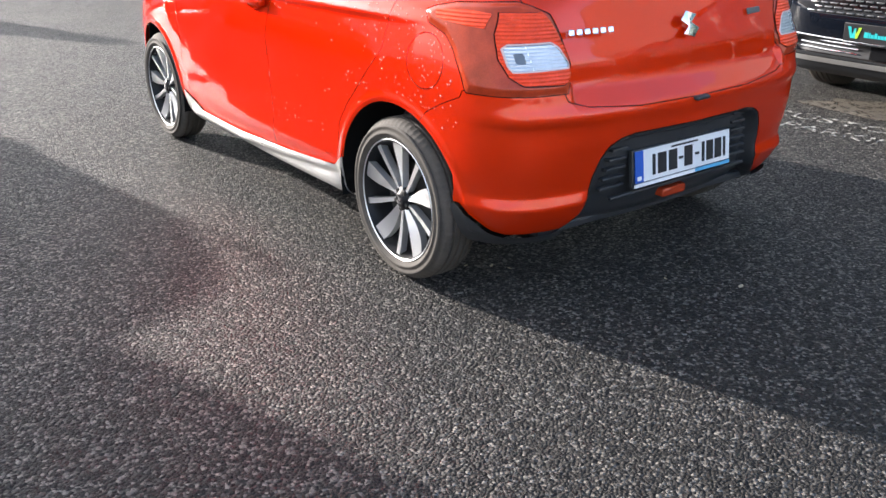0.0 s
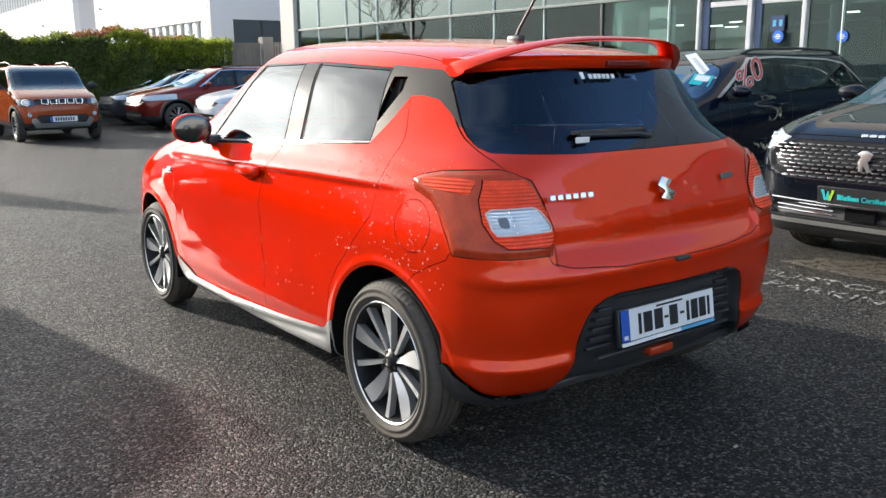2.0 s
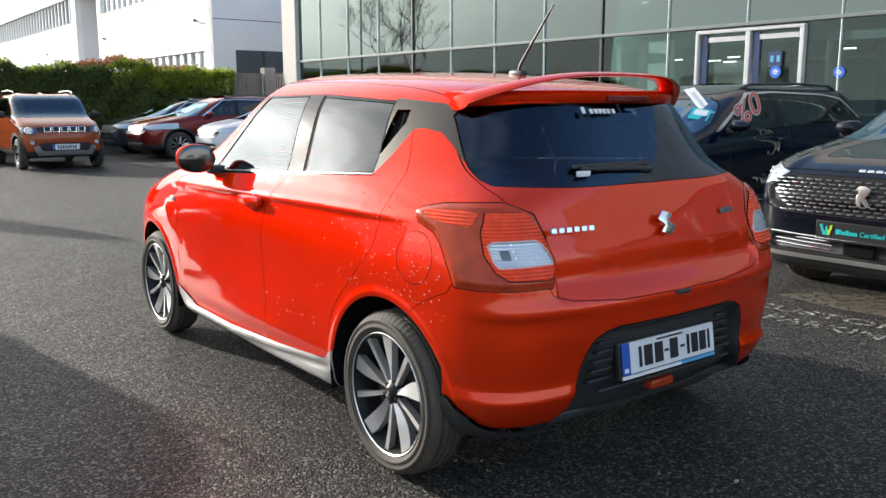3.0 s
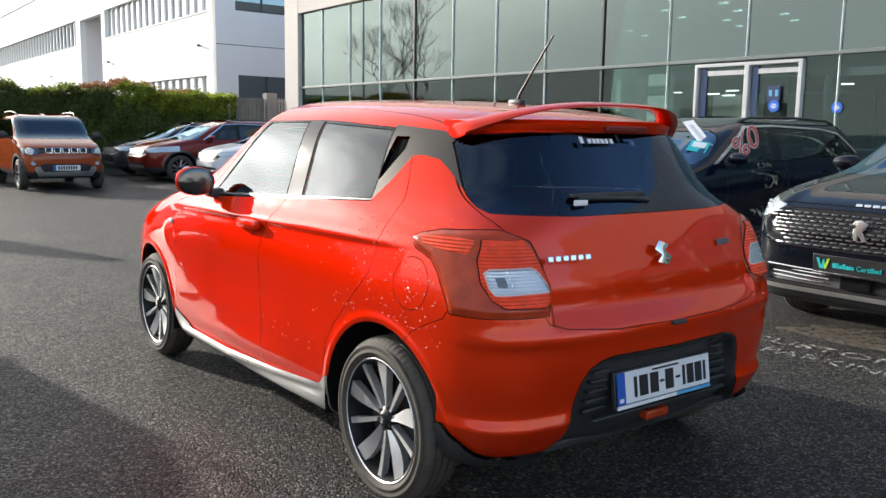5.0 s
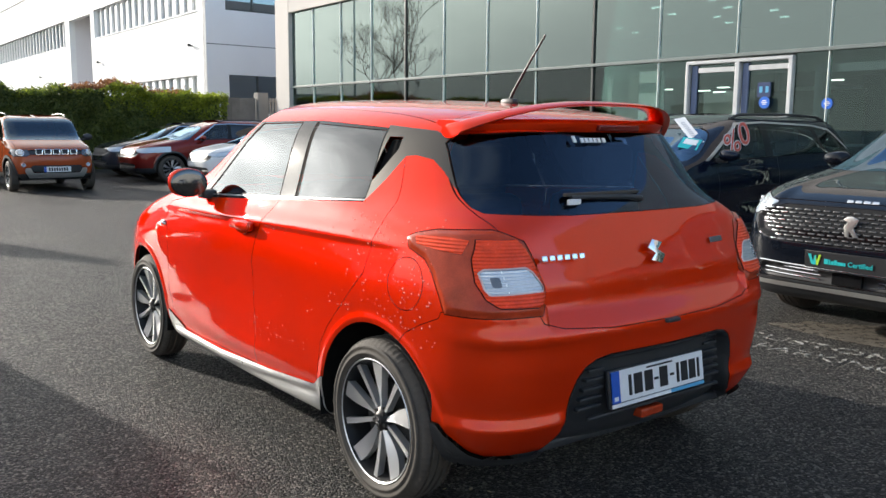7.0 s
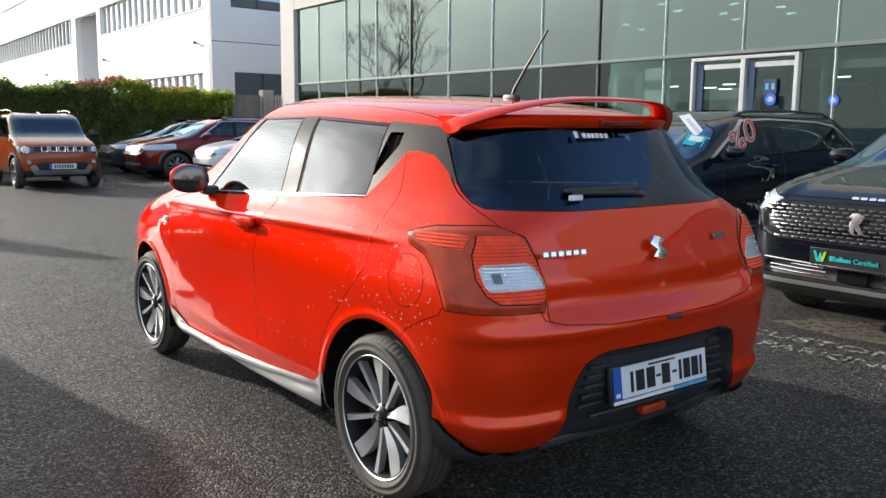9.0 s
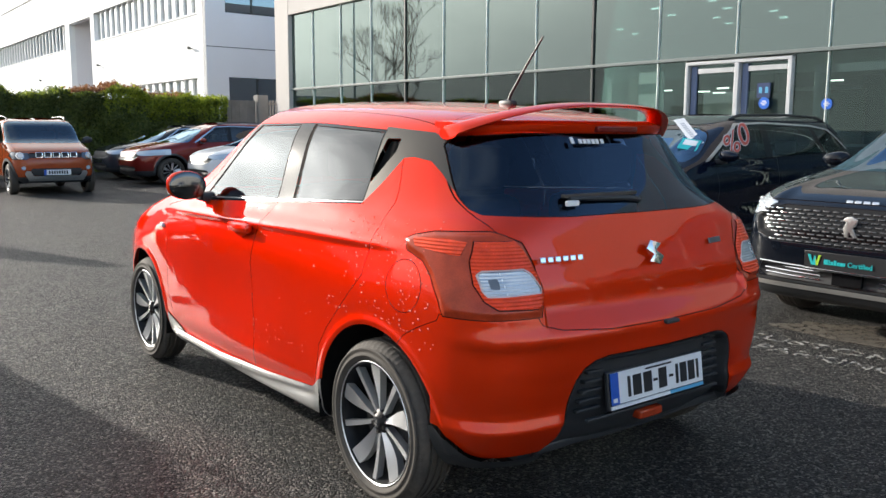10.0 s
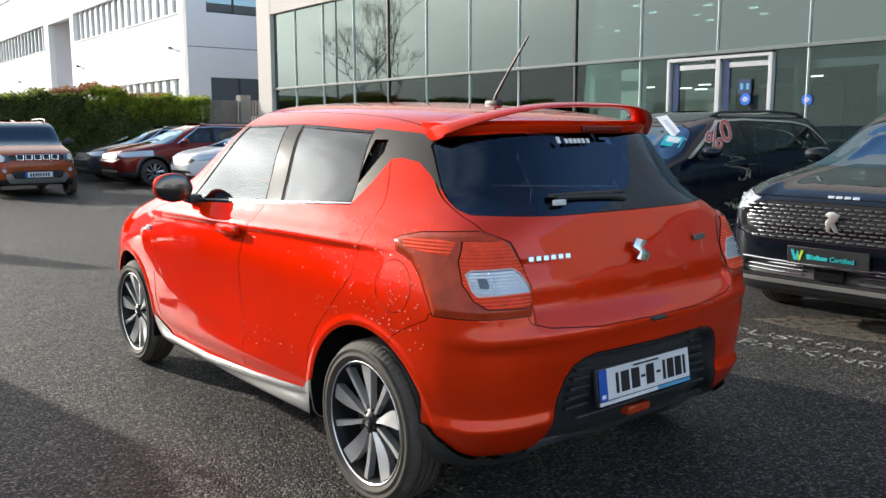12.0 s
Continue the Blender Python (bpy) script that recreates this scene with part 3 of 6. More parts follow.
# ---- the red hatchback ----
def red_hatchback():
    root = tagged(new("hatchback_car"), "glossy red five-door hatchback with black-and-silver alloy wheels, parked on the asphalt", "car")
    rings = [(0.225, 0.20, 0.20, 0.780, -0.52, 3.02, 10.0), (0.275, 0.23, 0.24, 0.835, -0.582, 3.10, 10.0), (0.40, 0.35, 0.36, 0.862, -0.618, 3.15, 11.0),
             (0.52, 0.50, 0.50, 0.868, -0.638, 3.17, 12.0), (0.62, 0.62, 0.60, 0.868, -0.645, 3.17, 12.0), (0.70, 0.72, 0.68, 0.868, -0.630, 3.13, 12.0),
             (0.80, 0.83, 0.75, 0.868, -0.585, 3.04, 12.0), (0.92, 0.92, 0.82, 0.858, -0.540, 2.90, 12.0), (1.02, 0.99, 0.91, 0.826, -0.500, 2.62, 7.5),
             (1.085, 1.055, 0.985, 0.795, -0.470, 2.15, 4.4), (1.17, 1.16, 1.12, 0.755, -0.425, 1.90, 3.8), (1.28, 1.29, 1.27, 0.705, -0.365, 1.60, 3.7),
             (1.355, 1.385, 1.37, 0.650, -0.320, 1.38, 3.6), (1.376, 1.440, 1.42, 0.570, -0.28, 1.20, 3.4), (1.386, 1.477, 1.455, 0.40, -0.18, 0.95, 3.2),
             (1.395, 1.491, 1.475, 0.20, 0.10, 0.80, 3.0), (1.40, 1.496, 1.48, 0.0, 0.30, 0.70, 3.0)]
    insert = rear_area([(0, 0.60), (0.30, 0.603), (0.36, 0.592), (0.405, 0.568), (0.432, 0.53), (0.452, 0.476), (0.462, 0.40), (0.480, 0.345), (0.53, 0.285), (0.54, 0.20), (0, 0.20)], -0.3)
    lamp = both_of(side_area([(-0.148, 0.99), (-0.175, 1.003), (-0.256, 1.02), (-0.9, 1.05), (-0.9, 0.764), (-0.372, 0.762), (-0.346, 0.816), (-0.302, 0.885), (-0.255, 0.927), (-0.172, 0.955)], 0.3),
                   rear_area([(0.75, 1.06), (0.64, 1.02), (0.585, 0.992), (0.562, 0.93), (0.541, 0.846), (0.545, 0.816), (0.568, 0.776), (0.60, 0.70), (1.2, 0.70), (1.2, 1.06)], 0.1))
    rear_glass = rear_area([(0, 1.062), (0.35, 1.066), (0.634, 1.077), (0.642, 1.09), (0.634, 1.122), (0.610, 1.196), (0.578, 1.300), (0.55, 1.330), (0.4, 1.342), (0, 1.346)], 0.0)

    def swell(V, N):
        side = np.clip(np.abs(N[:, 0]) * 1.6 - 0.3, 0, 1)
        d = side * (0.008 * bump_at(V, -0.05, 0.80, 0.38, 0.13) + 0.012 * bump_at(V, 2.42, 0.74, 0.36, 0.13)
                    - 0.012 * bump_at(V, 1.15, 0.62, 0.60, 0.16) + 0.008 * bump_at(V, 1.1, 0.36, 0.6, 0.05))
        crease = 0.938 + 0.012 * (1.2 - V[:, 1])
        d += side * 0.013 * np.exp(-((V[:, 2] - crease) / np.where(V[:, 2] > crease, 0.045, 0.013)) ** 2) * np.clip((2.1 - V[:, 1]) / 0.4, 0, 1) * np.clip((V[:, 1] + 0.20) / 0.35, 0, 1)
        for wy in (0.0, 2.45):
            r = np.hypot(V[:, 1] - wy, V[:, 2] - 0.302)
            d += side * 0.005 * np.exp(-((r - 0.378) / 0.016) ** 2) * (V[:, 2] > 0.30)
        d += side * 0.022 * np.exp(-((V[:, 2] - 0.255) / 0.035) ** 2) * np.clip((V[:, 1] - 0.3) * 8, 0, 1) * np.clip((2.05 - V[:, 1]) * 8, 0, 1)
        skirt = np.interp(V[:, 1], (0.43, 0.83, 1.33, 1.80), (0.335, 0.305, 0.282, 0.285))
        d += side * np.clip((V[:, 1] - 0.38) * 8, 0, 1) * np.clip((2.0 - V[:, 1]) * 8, 0, 1) * (0.010 * np.exp(-((V[:, 2] - skirt + 0.012) / 0.010) ** 2) - 0.007 * np.exp(-((V[:, 2] - skirt + 0.040) / 0.014) ** 2))
        d -= 0.008 * np.exp(-((np.abs(V[:, 0]) - 0.45) / 0.14) ** 2) * np.clip(-N[:, 1] * 1.5 - 0.3, 0, 1) * np.clip((0.66 - V[:, 2]) / 0.12, 0, 1)
        d -= 0.045 * smooth_in(insert(V), 0.035)
        d += 0.010 * smooth_in(lamp(V), 0.02)
        tail = np.clip(-N[:, 1] * 1.5 - 0.3, 0, 1)
        d += tail * (0.012 * np.exp(-((V[:, 2] - 0.685) / 0.035) ** 2) - 0.020 * np.exp(-((V[:, 2] - 0.78) / 0.045) ** 2) * (np.abs(V[:, 0]) < 0.55))
        d += np.clip(-N[:, 1] * 2 - 0.1, 0, 1) * np.interp(V[:, 2], (0.25, 0.386, 0.392, 0.426, 0.455), (-0.010, 0.020, 0.020, 0.002, 0.0)) * np.clip((np.abs(V[:, 0]) - 0.44) / 0.05, 0, 1)
        return d

    V, N, T = car_shell(rings, 1.25, 560, 18, swell, 1.0, 1.0)
    a_line = lambda V: ((V[:, 1] - 1.70) * 0.39 + (V[:, 2] - 1.0) * 0.36) / 0.53
    screen = lambda V: np.maximum.reduce([0.055 - a_line(V), 1.0 - V[:, 2], V[:, 2] - 1.385, np.abs(V[:, 0]) - 0.70])
    plan = [
        ("arch", any_of(both_of(disc_area(0.0, 0.302, 0.362), lambda V: np.interp(V[:, 2], (0.20, 0.30, 0.38, 0.47, 0.56), (-0.320, -0.314, -0.310, -0.314, -0.33)) - V[:, 1]), disc_area(2.45, 0.302, 0.362), side_area([(-0.316, 0.32), (0.355, 0.32), (0.33, 0.0), (-0.325, 0.0)], 0.4),
                        side_area([(2.09, 0.32), (2.81, 0.32), (2.81, 0.0), (2.12, 0.0)], 0.4)), 0, 0, None, "no", ""),
        ("below", lambda V: V[:, 2] - np.where(V[:, 1] < -0.25, np.interp(V[:, 1], (-0.52, -0.40), (0.252, 0.246)) - 0.014 * np.clip((0.54 - np.abs(V[:, 0])) / 0.06, 0, 1), 0.19), 0, 0, None, "no", ""),
        ("side_window", side_area([(1.57, 1.035), (1.24, 1.372), (0.885, 1.376), (0.83, 1.062)]), 0, -0.004, GLASS_CLEAR, "two", "lightly tinted front side window"),
        ("side_window", side_area([(0.668, 1.068), (0.735, 1.372), (0.245, 1.346), (0.195, 1.095)]), 0, -0.004, GLASS_DARK, "two", "dark privacy rear side window"),
        ("handle_recess", side_area([(0.205, 1.322), (0.135, 1.322), (0.128, 1.275), (0.195, 1.16), (0.213, 1.165)]), 0, -0.02, LINER, "two", "black recess of the hidden rear door handle"),
        ("window_sill_trim", side_area([(1.68, 1.012), (1.68, 1.018), (0.83, 1.058), (0.18, 1.090), (0.18, 1.084), (0.83, 1.052)]), 0, 0.003, RIM_GREY, "two", "thin bright strip under the side windows"),
        ("window_rubber", side_area([(0.690, 1.06), (0.757, 1.378), (0.735, 1.378), (0.668, 1.06)]), 0, -0.003, SEAM, "two", ""),
        ("window_rubber", side_area([(0.83, 1.055), (0.885, 1.378), (0.872, 1.378), (0.817, 1.055)]), 0, -0.003, SEAM, "two", ""),
        ("window_rubber", side_area([(1.585, 1.03), (1.25, 1.378), (1.24, 1.372), (1.57, 1.035)]), 0, -0.003, SEAM, "two", ""),
        ("pillar_trim", side_area([(1.70, 0.998), (1.28, 1.381), (0.74, 1.383), (0.60, 1.377), (0.235, 1.355), (0.185, 1.08)]), 0, -0.001, BLACK_GLOSS, "two", "black window frame and centre pillar"),
        ("rear_window", rear_glass, 0.003, -0.002, GLASS_REAR, "one", "dark tinted rear window"),
        ("rear_pillar_trim", side_area([(0.19, 1.08), (0.245, 1.366), (0.0, 1.345), (-0.06, 1.322), (-0.9, 1.30), (-0.42, 1.115), (-0.34, 1.105), (-0.25, 1.120), (-0.179, 1.152), (-0.112, 1.203), (-0.049, 1.243), (0.03, 1.256), (0.075, 1.252), (0.13, 1.16)], 0.5), 0, 0, GREY_TRIM, "two", "grey painted pillar wrap round the rear quarter"),
        ("windscreen", screen, 0.004, -0.003, GLASS_FRONT, "one", "clear windscreen"),
        ("reflector_cell", both_of(lamp, rear_area([(0.700, 0.856), (0.702, 0.888), (0.730, 0.886), (0.728, 0.856)], -0.2)), 0, 0.0, RIM_GREY, "two", "dark reflector cell behind the reversing lens"),
        ("lens_divider", both_of(lamp, rear_area([(0.682, 0.838), (0.690, 0.908), (0.694, 0.908), (0.686, 0.838)], -0.2)), 0, 0.003, WHITE_PRINT, "two", "pale divider of the reversing lens"),
        ("reversing_lens", both_of(lamp, rear_area([(0.566, 0.838), (0.561, 0.850), (0.587, 0.895), (0.609, 0.910), (0.735, 0.908), (0.750, 0.898), (0.748, 0.850), (0.740, 0.836)], -0.2)), 0, 0.002, LAMP_CLEAR, "two", "clear ribbed reversing light lens"),
        ("lens_rim", both_of(lamp, rear_area([(0.561, 0.834), (0.555, 0.850), (0.583, 0.899), (0.607, 0.915), (0.737, 0.913), (0.755, 0.900), (0.753, 0.850), (0.742, 0.831)], -0.2)), 0, 0.004, PALE_LENS, "two", "pale rim of the reversing lens"),
        ("tail_lamp", both_of(lamp, rear_area([(0.550, 0.850), (0.556, 0.895), (0.585, 0.955), (0.612, 0.998), (0.725, 0.998), (0.755, 0.940), (0.766, 0.870), (0.752, 0.820), (0.722, 0.795), (0.590, 0.790), (0.560, 0.805)], -0.2)), 0.003, 0.004, LAMP_RED, "two", "glossy red tail lamp lens"),
        ("indicator_strip", both_of(lamp, side_area([(-0.195, 0.998), (-0.215, 0.972), (-0.32, 0.960), (-0.40, 0.953), (-0.40, 0.996), (-0.32, 1.004)], 0.3)), 0, 0.002, LAMP_RED, "two", "bright orange-red strip in the lamp's upper corner"),
        ("tail_lamp_surround", lamp, 0.003, 0, LAMP_DARK, "two", "smoked red tail lamp housing wrapping the corner"),
        ("bumper_insert", insert, 0.004, 0, BLACK_PLASTIC, "one", "black ribbed plastic insert of the rear bumper"),
        ("bumper_lip", lambda V: np.maximum(V[:, 2] - np.interp(V[:, 1], (-0.60, -0.54, -0.46, -0.43, -0.39, -0.345, -0.28), (0.294, 0.290, 0.286, 0.300, 0.345, 0.384, 0.390)), V[:, 1] + 0.2), 0, 0.014, BLACK_PLASTIC, "two", "black plastic lower lip"),
        ("side_skirt", side_area([(2.05, 0.36), (1.80, 0.285), (1.33, 0.282), (0.83, 0.305), (0.43, 0.335), (0.36, 0.385), (0.28, 0.38), (0.28, 0.1), (2.05, 0.1)], 0.6), 0, 0.006, SILVER_TRIM, "two", "silver side skirt along the sill"),
        ("fuel_flap", lambda V: np.maximum(np.hypot(V[:, 1] + 0.180, V[:, 2] - 0.833) - 0.088, V[:, 0] + 0.3), 0.003, 0, RED, "two", "round red fuel filler flap"),
        ("front_door", side_area([(2.03, 0.95), (2.015, 0.80), (2.01, 0.67), (2.02, 0.48), (1.95, 0.335), (1.80, 0.29), (0.955, 0.30), (0.95, 0.49), (0.972, 0.59), (0.972, 0.77), (0.912, 0.915), (0.862, 0.975), (0.80, 1.06), (1.7, 1.06), (1.75, 1.0)]), 0.003, 0, RED, "two", "red front door"),
        ("rear_door", side_area([(0.951, 0.30), (0.946, 0.49), (0.968, 0.59), (0.968, 0.77), (0.908, 0.915), (0.858, 0.975), (0.80, 1.08), (0.15, 1.30), (0.10, 1.30), (0.054, 1.186), (0.015, 1.098), (0.012, 1.04), (0.02, 0.985), (0.059, 0.84), (0.195, 0.712), (0.309, 0.602), (0.368, 0.522), (0.395, 0.41), (0.425, 0.30)]), 0.003, 0, RED, "two", "red rear door"),
        ("tailgate", rear_area([(0, 0.692), (0.292, 0.697), (0.50, 0.715), (0.574, 0.737), (0.585, 0.76), (0.563, 0.783), (0.538, 0.83), (0.555, 0.93), (0.58, 0.995), (0.645, 1.022), (0.655, 1.065), (0.642, 1.12), (0.617, 1.2), (0.582, 1.312), (0.53, 1.42), (0, 1.43)], -0.02), 0.003, 0, RED, "one", "red tailgate"),
        ("rear_bumper", side_area([(-0.9, 0.765), (-0.36, 0.765), (-0.35, 0.742), (-0.265, 0.706), (-0.188, 0.665), (-0.15, 0.62), (-0.15, 0.1), (-0.9, 0.1)], -1), 0.003, 0, RED, "one", "red rear bumper"),
        ("headlamp", side_area([(2.62, 0.83), (2.90, 0.80), (3.2, 0.74), (3.2, 0.62), (2.95, 0.64), (2.80, 0.70)], 0.3), 0.004, 0, LAMP_CLEAR, "two", "clear headlamp"),
        ("front_grille", front_area([(0, 0.62), (0.45, 0.60), (0.50, 0.45), (0.4, 0.30), (0, 0.28)], 2.9), 0.004, -0.01, BLACK_PLASTIC, "one", "black front grille"),
        ("front_bumper", lambda V: np.maximum(V[:, 2] - 0.66, 2.72 - V[:, 1]), 0.003, 0, RED, "one", "red front bumper"),
        ("bonnet", lambda V: np.maximum.reduce([np.abs(V[:, 0]) - 0.70, 0.70 - V[:, 2], 1.72 - V[:, 1], V[:, 2] - 1.03]), 0.003, 0, RED, "one", "red bonnet"),
        ("roof", lambda V: np.maximum(np.abs(V[:, 0]) - 0.545, 1.37 - V[:, 2]), 0.003, 0, RED, "one", "red roof panel"),
    ]
    cut_body(root, V, N, T, plan, SEAM, ("body_shell", RED, "red wings, pillars and rear quarters"))

    # Rain drops standing on the flank and the rear quarter
    r = np.random.default_rng(11)
    ok = np.where((V[:, 0] < -0.70) & (V[:, 1] > -0.33) & (V[:, 1] < 1.1) & (V[:, 2] > 0.40) & (V[:, 2] < 1.05) & (np.hypot(V[:, 1], V[:, 2] - 0.302) > 0.40))[0]
    weight = np.exp(-((V[ok, 1] + 0.10) / 0.30) ** 2) * (V[ok, 2] > 0.62) + 0.55 * np.exp(-((V[ok, 1] - 0.75) / 0.35) ** 2 - ((V[ok, 2] - 0.47) / 0.05) ** 2) + 0.25 * np.exp(-((V[ok, 2] - 0.92) / 0.03) ** 2)
    pick = r.choice(ok, 260, replace=False, p=weight / weight.sum())
    ball, faces = [], []
    for i in range(5):
        for j in range(8):
            a, e = 2 * math.pi * j / 8, math.pi / 2 * i / 4
            ball.append((math.sin(e) * math.cos(a), math.sin(e) * math.sin(a), math.cos(e)))
    for i in range(4):
        for j in range(8):
            k, m2 = (j + 1) % 8, 8
            faces += [(i * m2 + j, (i + 1) * m2 + j, (i + 1) * m2 + k), (i * m2 + j, (i + 1) * m2 + k, i * m2 + k)]
    ball, faces = np.array(ball), np.array(faces)
    DV, DT = [], []
    for q in pick:
        nrm = N[q]
        a = np.cross(nrm, (0, 0, 1.0))
        a /= np.linalg.norm(a)
        b = np.cross(nrm, a)
        size = r.uniform(0.0016, 0.0042)
        off = r.uniform(-0.006, 0.006, 2)
        DT.append(faces + len(DV) * len(ball))
        DV.append(V[q] + a * off[0] + b * off[1] + size * (ball[:, :1] * a + ball[:, 1:2] * b * 1.2 + ball[:, 2:] * nrm * 0.55))
    drops = shell_part("rain_drop", np.concatenate(DV), np.concatenate(DT), WATER, root, "rain drops on the red paint, coloured paler for their glint")
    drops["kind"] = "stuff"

    # Spoiler blade over the tailgate
    bm = bmesh.new()
    rows = []
    for i in range(41):
        t = -1 + 2 * i / 40
        x = 0.575 * t
        e = abs(t)
        z = 1.342 + 0.106 * (1 - e ** 3.0)
        y_lead = -0.030 - 0.245 * (1 - e ** 2.4)
        y_trail = -0.135 - 0.245 * (1 - e ** 2.6)
        ch = y_lead - y_trail
        sec = []
        for k in range(12):
            a = 2 * math.pi * k / 12
            yy = (y_lead + y_trail) / 2 + ch / 2 * math.cos(a)
            zz = z + (0.0095 + 0.014 * e ** 6) * math.sin(a) * (1 + 0.3 * math.cos(a)) + 0.004 * (yy - y_trail) / ch
            sec.append(bm.verts.new((x, yy, zz)))
        rows.append(sec)
    for p, q in zip(rows, rows[1:]):
        for k in range(12):
            j = (k + 1) % 12
            bm.faces.new((p[k], p[j], q[j], q[k]))
    bm.faces.new(rows[0])
    bm.faces.new(rows[-1])
    part("spoiler", bm, RED, root, "arched red rear spoiler blade", smooth=True, sharp=60)
    # Its foot: a rounded ledge over the rear window that carries the brake light
    bm = bmesh.new()
    rows = []
    for i in range(41):
        t = -1 + 2 * i / 40
        e = abs(t)
        back = -0.117 - 0.245 * (1 - e ** 2.6)
        top, low = 1.392 - 0.012 * e ** 4, 1.345 + 0.001 * e ** 2
        sec = [(back + 0.14, top + 0.006), (back + 0.05, top + 0.004), (back + 0.012, top - 0.004), (back, top - 0.014), (back + 0.004, low + 0.012), (back + 0.016, low), (back + 0.06, low + 0.004), (back + 0.14, low + 0.012)]
        rows.append([bm.verts.new((0.552 * t, yy, zz)) for yy, zz in sec])
    for p, q in zip(rows, rows[1:]):
        for k in range(8):
            j = (k + 1) % 8
            bm.faces.new((p[k], p[j], q[j], q[k]))
    bm.faces.new(rows[0])
    bm.faces.new(rows[-1])
    part("spoiler_foot", bm, RED, root, "red ledge under the spoiler blade", smooth=True, sharp=50)
    boxed("brake_light", (-0.11, 0.11, -0.372, -0.35, 1.350, 1.372), RED_DULL, root, 0.005, "high-mounted dark red brake light")

    # Number plate
    plate = new("number_plate")
    plate.parent = root
    plate.matrix_basis = pose(-0.012, -0.608, 0.469, -8)
    bm = bmesh.new()
    box(bm, -0.268, 0.268, 0, 0.02, -0.070, 0.064, 0.006)
    part("plate_holder", bm, BLACK_PLASTIC, plate, smooth=True)
    boxed("plate_face", (-0.26, 0.26, -0.004, 0.004, -0.052, 0.058), PLATE_WHITE, plate)
    boxed("country_band", (-0.26, -0.218, -0.006, 0.0, -0.052, 0.058), PLATE_BLUE, plate)
    boxed("dealer_strip", (-0.26, 0.06, -0.005, 0.0, -0.068, -0.056), WHITE_PRINT, plate)
    boxed("dealer_strip", (0.06, 0.26, -0.005, 0.0, -0.068, -0.056), PALE_BLUE, plate)
    for a, b in ((-0.17, -0.156), (-0.142, -0.098), (-0.084, -0.04), (0.0, 0.044), (0.098, 0.112), (0.124, 0.162), (0.172, 0.21), (0.222, 0.234)):
        boxed("plate_bar", (a, b, -0.0065, -0.003, -0.036, 0.036), INK, plate)
    for a in (-0.03, 0.06):
        boxed("plate_bar", (a, a + 0.022, -0.0065, -0.003, -0.005, 0.004), INK, plate)
    boxed("plate_bar", (-0.07, 0.075, -0.0065, -0.003, 0.044, 0.050), INK, plate)
    boxed("plate_bar", (-0.25, -0.23, -0.0075, -0.004, -0.044, -0.03), WHITE_PRINT, plate)

    # Ribs of the bumper insert, fog light
    for s in (-1, 1):
        for k in range(6):
            z = 0.575 - 0.033 * k
            bm = bmesh.new()
            x0, x1 = 0.285, 0.352 + 0.010 * k
            box(bm, s * x0, s * x1, -0.592 + 0.012 * k / 5, -0.560, z - 0.006, z + 0.006, 0.003)
            part("bumper_rib", bm, BLACK_PLASTIC, root, smooth=True)
    boxed("lower_rib", (-0.37, 0.37, -0.602, -0.585, 0.372, 0.384), BLACK_PLASTIC, root, 0.004)
    boxed("undertray", (-0.60, 0.60, -0.50, -0.30, 0.256, 0.290), BLACK_PLASTIC, root, 0.010)
    boxed("fog_light", (-0.065, 0.065, -0.580, -0.53, 0.312, 0.348), LAMP_DARK, root, 0.010, "red rear fog light")
    # Badges as plain shapes
    bm = bmesh.new()
    slab(bm, [(0.040, 0.030), (-0.014, 0.046), (-0.044, 0.016), (-0.008, -0.006), (-0.040, -0.030), (0.014, -0.046), (0.044, -0.016), (0.008, 0.006)], 0, 0.008, "xz", 0.002)
    badge = part("badge", bm, CHROME, root, "chrome badge on the tailgate", smooth=True)
    badge.matrix_basis = pose(0, -0.566, 0.925, -18)
    for k in range(6):
        b = boxed("badge_letter", (-0.0115, 0.0115, 0, 0.004, -0.0095, 0.0095), CHROME, root, 0.003)
        b.matrix_basis = pose(-0.535 + 0.031 * k, -0.556 + 0.0037 * (5 - k), 0.938, -18, 0, -6)
    b = boxed("trim_badge", (-0.050, 0.050, 0, 0.006, -0.011, 0.011), RIM_GREY, root, 0.003)
    b.matrix_basis = pose(0.412, -0.528, 0.937, -18, 0, 10)
    for k, x in enumerate((-0.235, -0.195, -0.172, -0.150, -0.128, -0.106, -0.080)):
        b = boxed("window_lettering", (x, x + 0.015, -0.002, 0.002, 0, 0.018 if k else 0.026), WHITE_PRINT, root)
        b.matrix_basis = pose(0, -0.362, 1.309, -31)

    # Black block added in place of the shadow in the notch below the tailgate.
    boxed("tailgate_shadow_block", (-0.035, 0.035, -0.660, -0.62, 0.680, 0.695), BLACK_PLASTIC, root, 0.006, "black block standing in for the shaded notch under the tailgate")
    # Wiper
    bm = bmesh.new()
    tube(bm, [(0.03, -0.452, 1.105), (-0.05, -0.462, 1.116), (-0.34, -0.458, 1.124)], 0.014, 8, 0.007)
    wiper = part("rear_wiper", bm, BLACK_PLASTIC, root, "black rear wiper arm", smooth=True)
    boxed("wiper_blade", (-0.36, 0.02, -0.456, -0.436, 1.126, 1.138), RUBBER, wiper, 0.003)
    boxed("wiper_nozzle", (-0.36, -0.30, -0.470, -0.456, 1.098, 1.118), WHITE_PRINT, wiper, 0.004)
    # Aerial
    bm = bmesh.new()
    box(bm, -0.018, 0.018, 0.20, 0.285, 1.450, 1.484, 0.012)
    aerial = part("aerial", bm, INK, root, "black roof aerial", smooth=True)
    bm = bmesh.new()
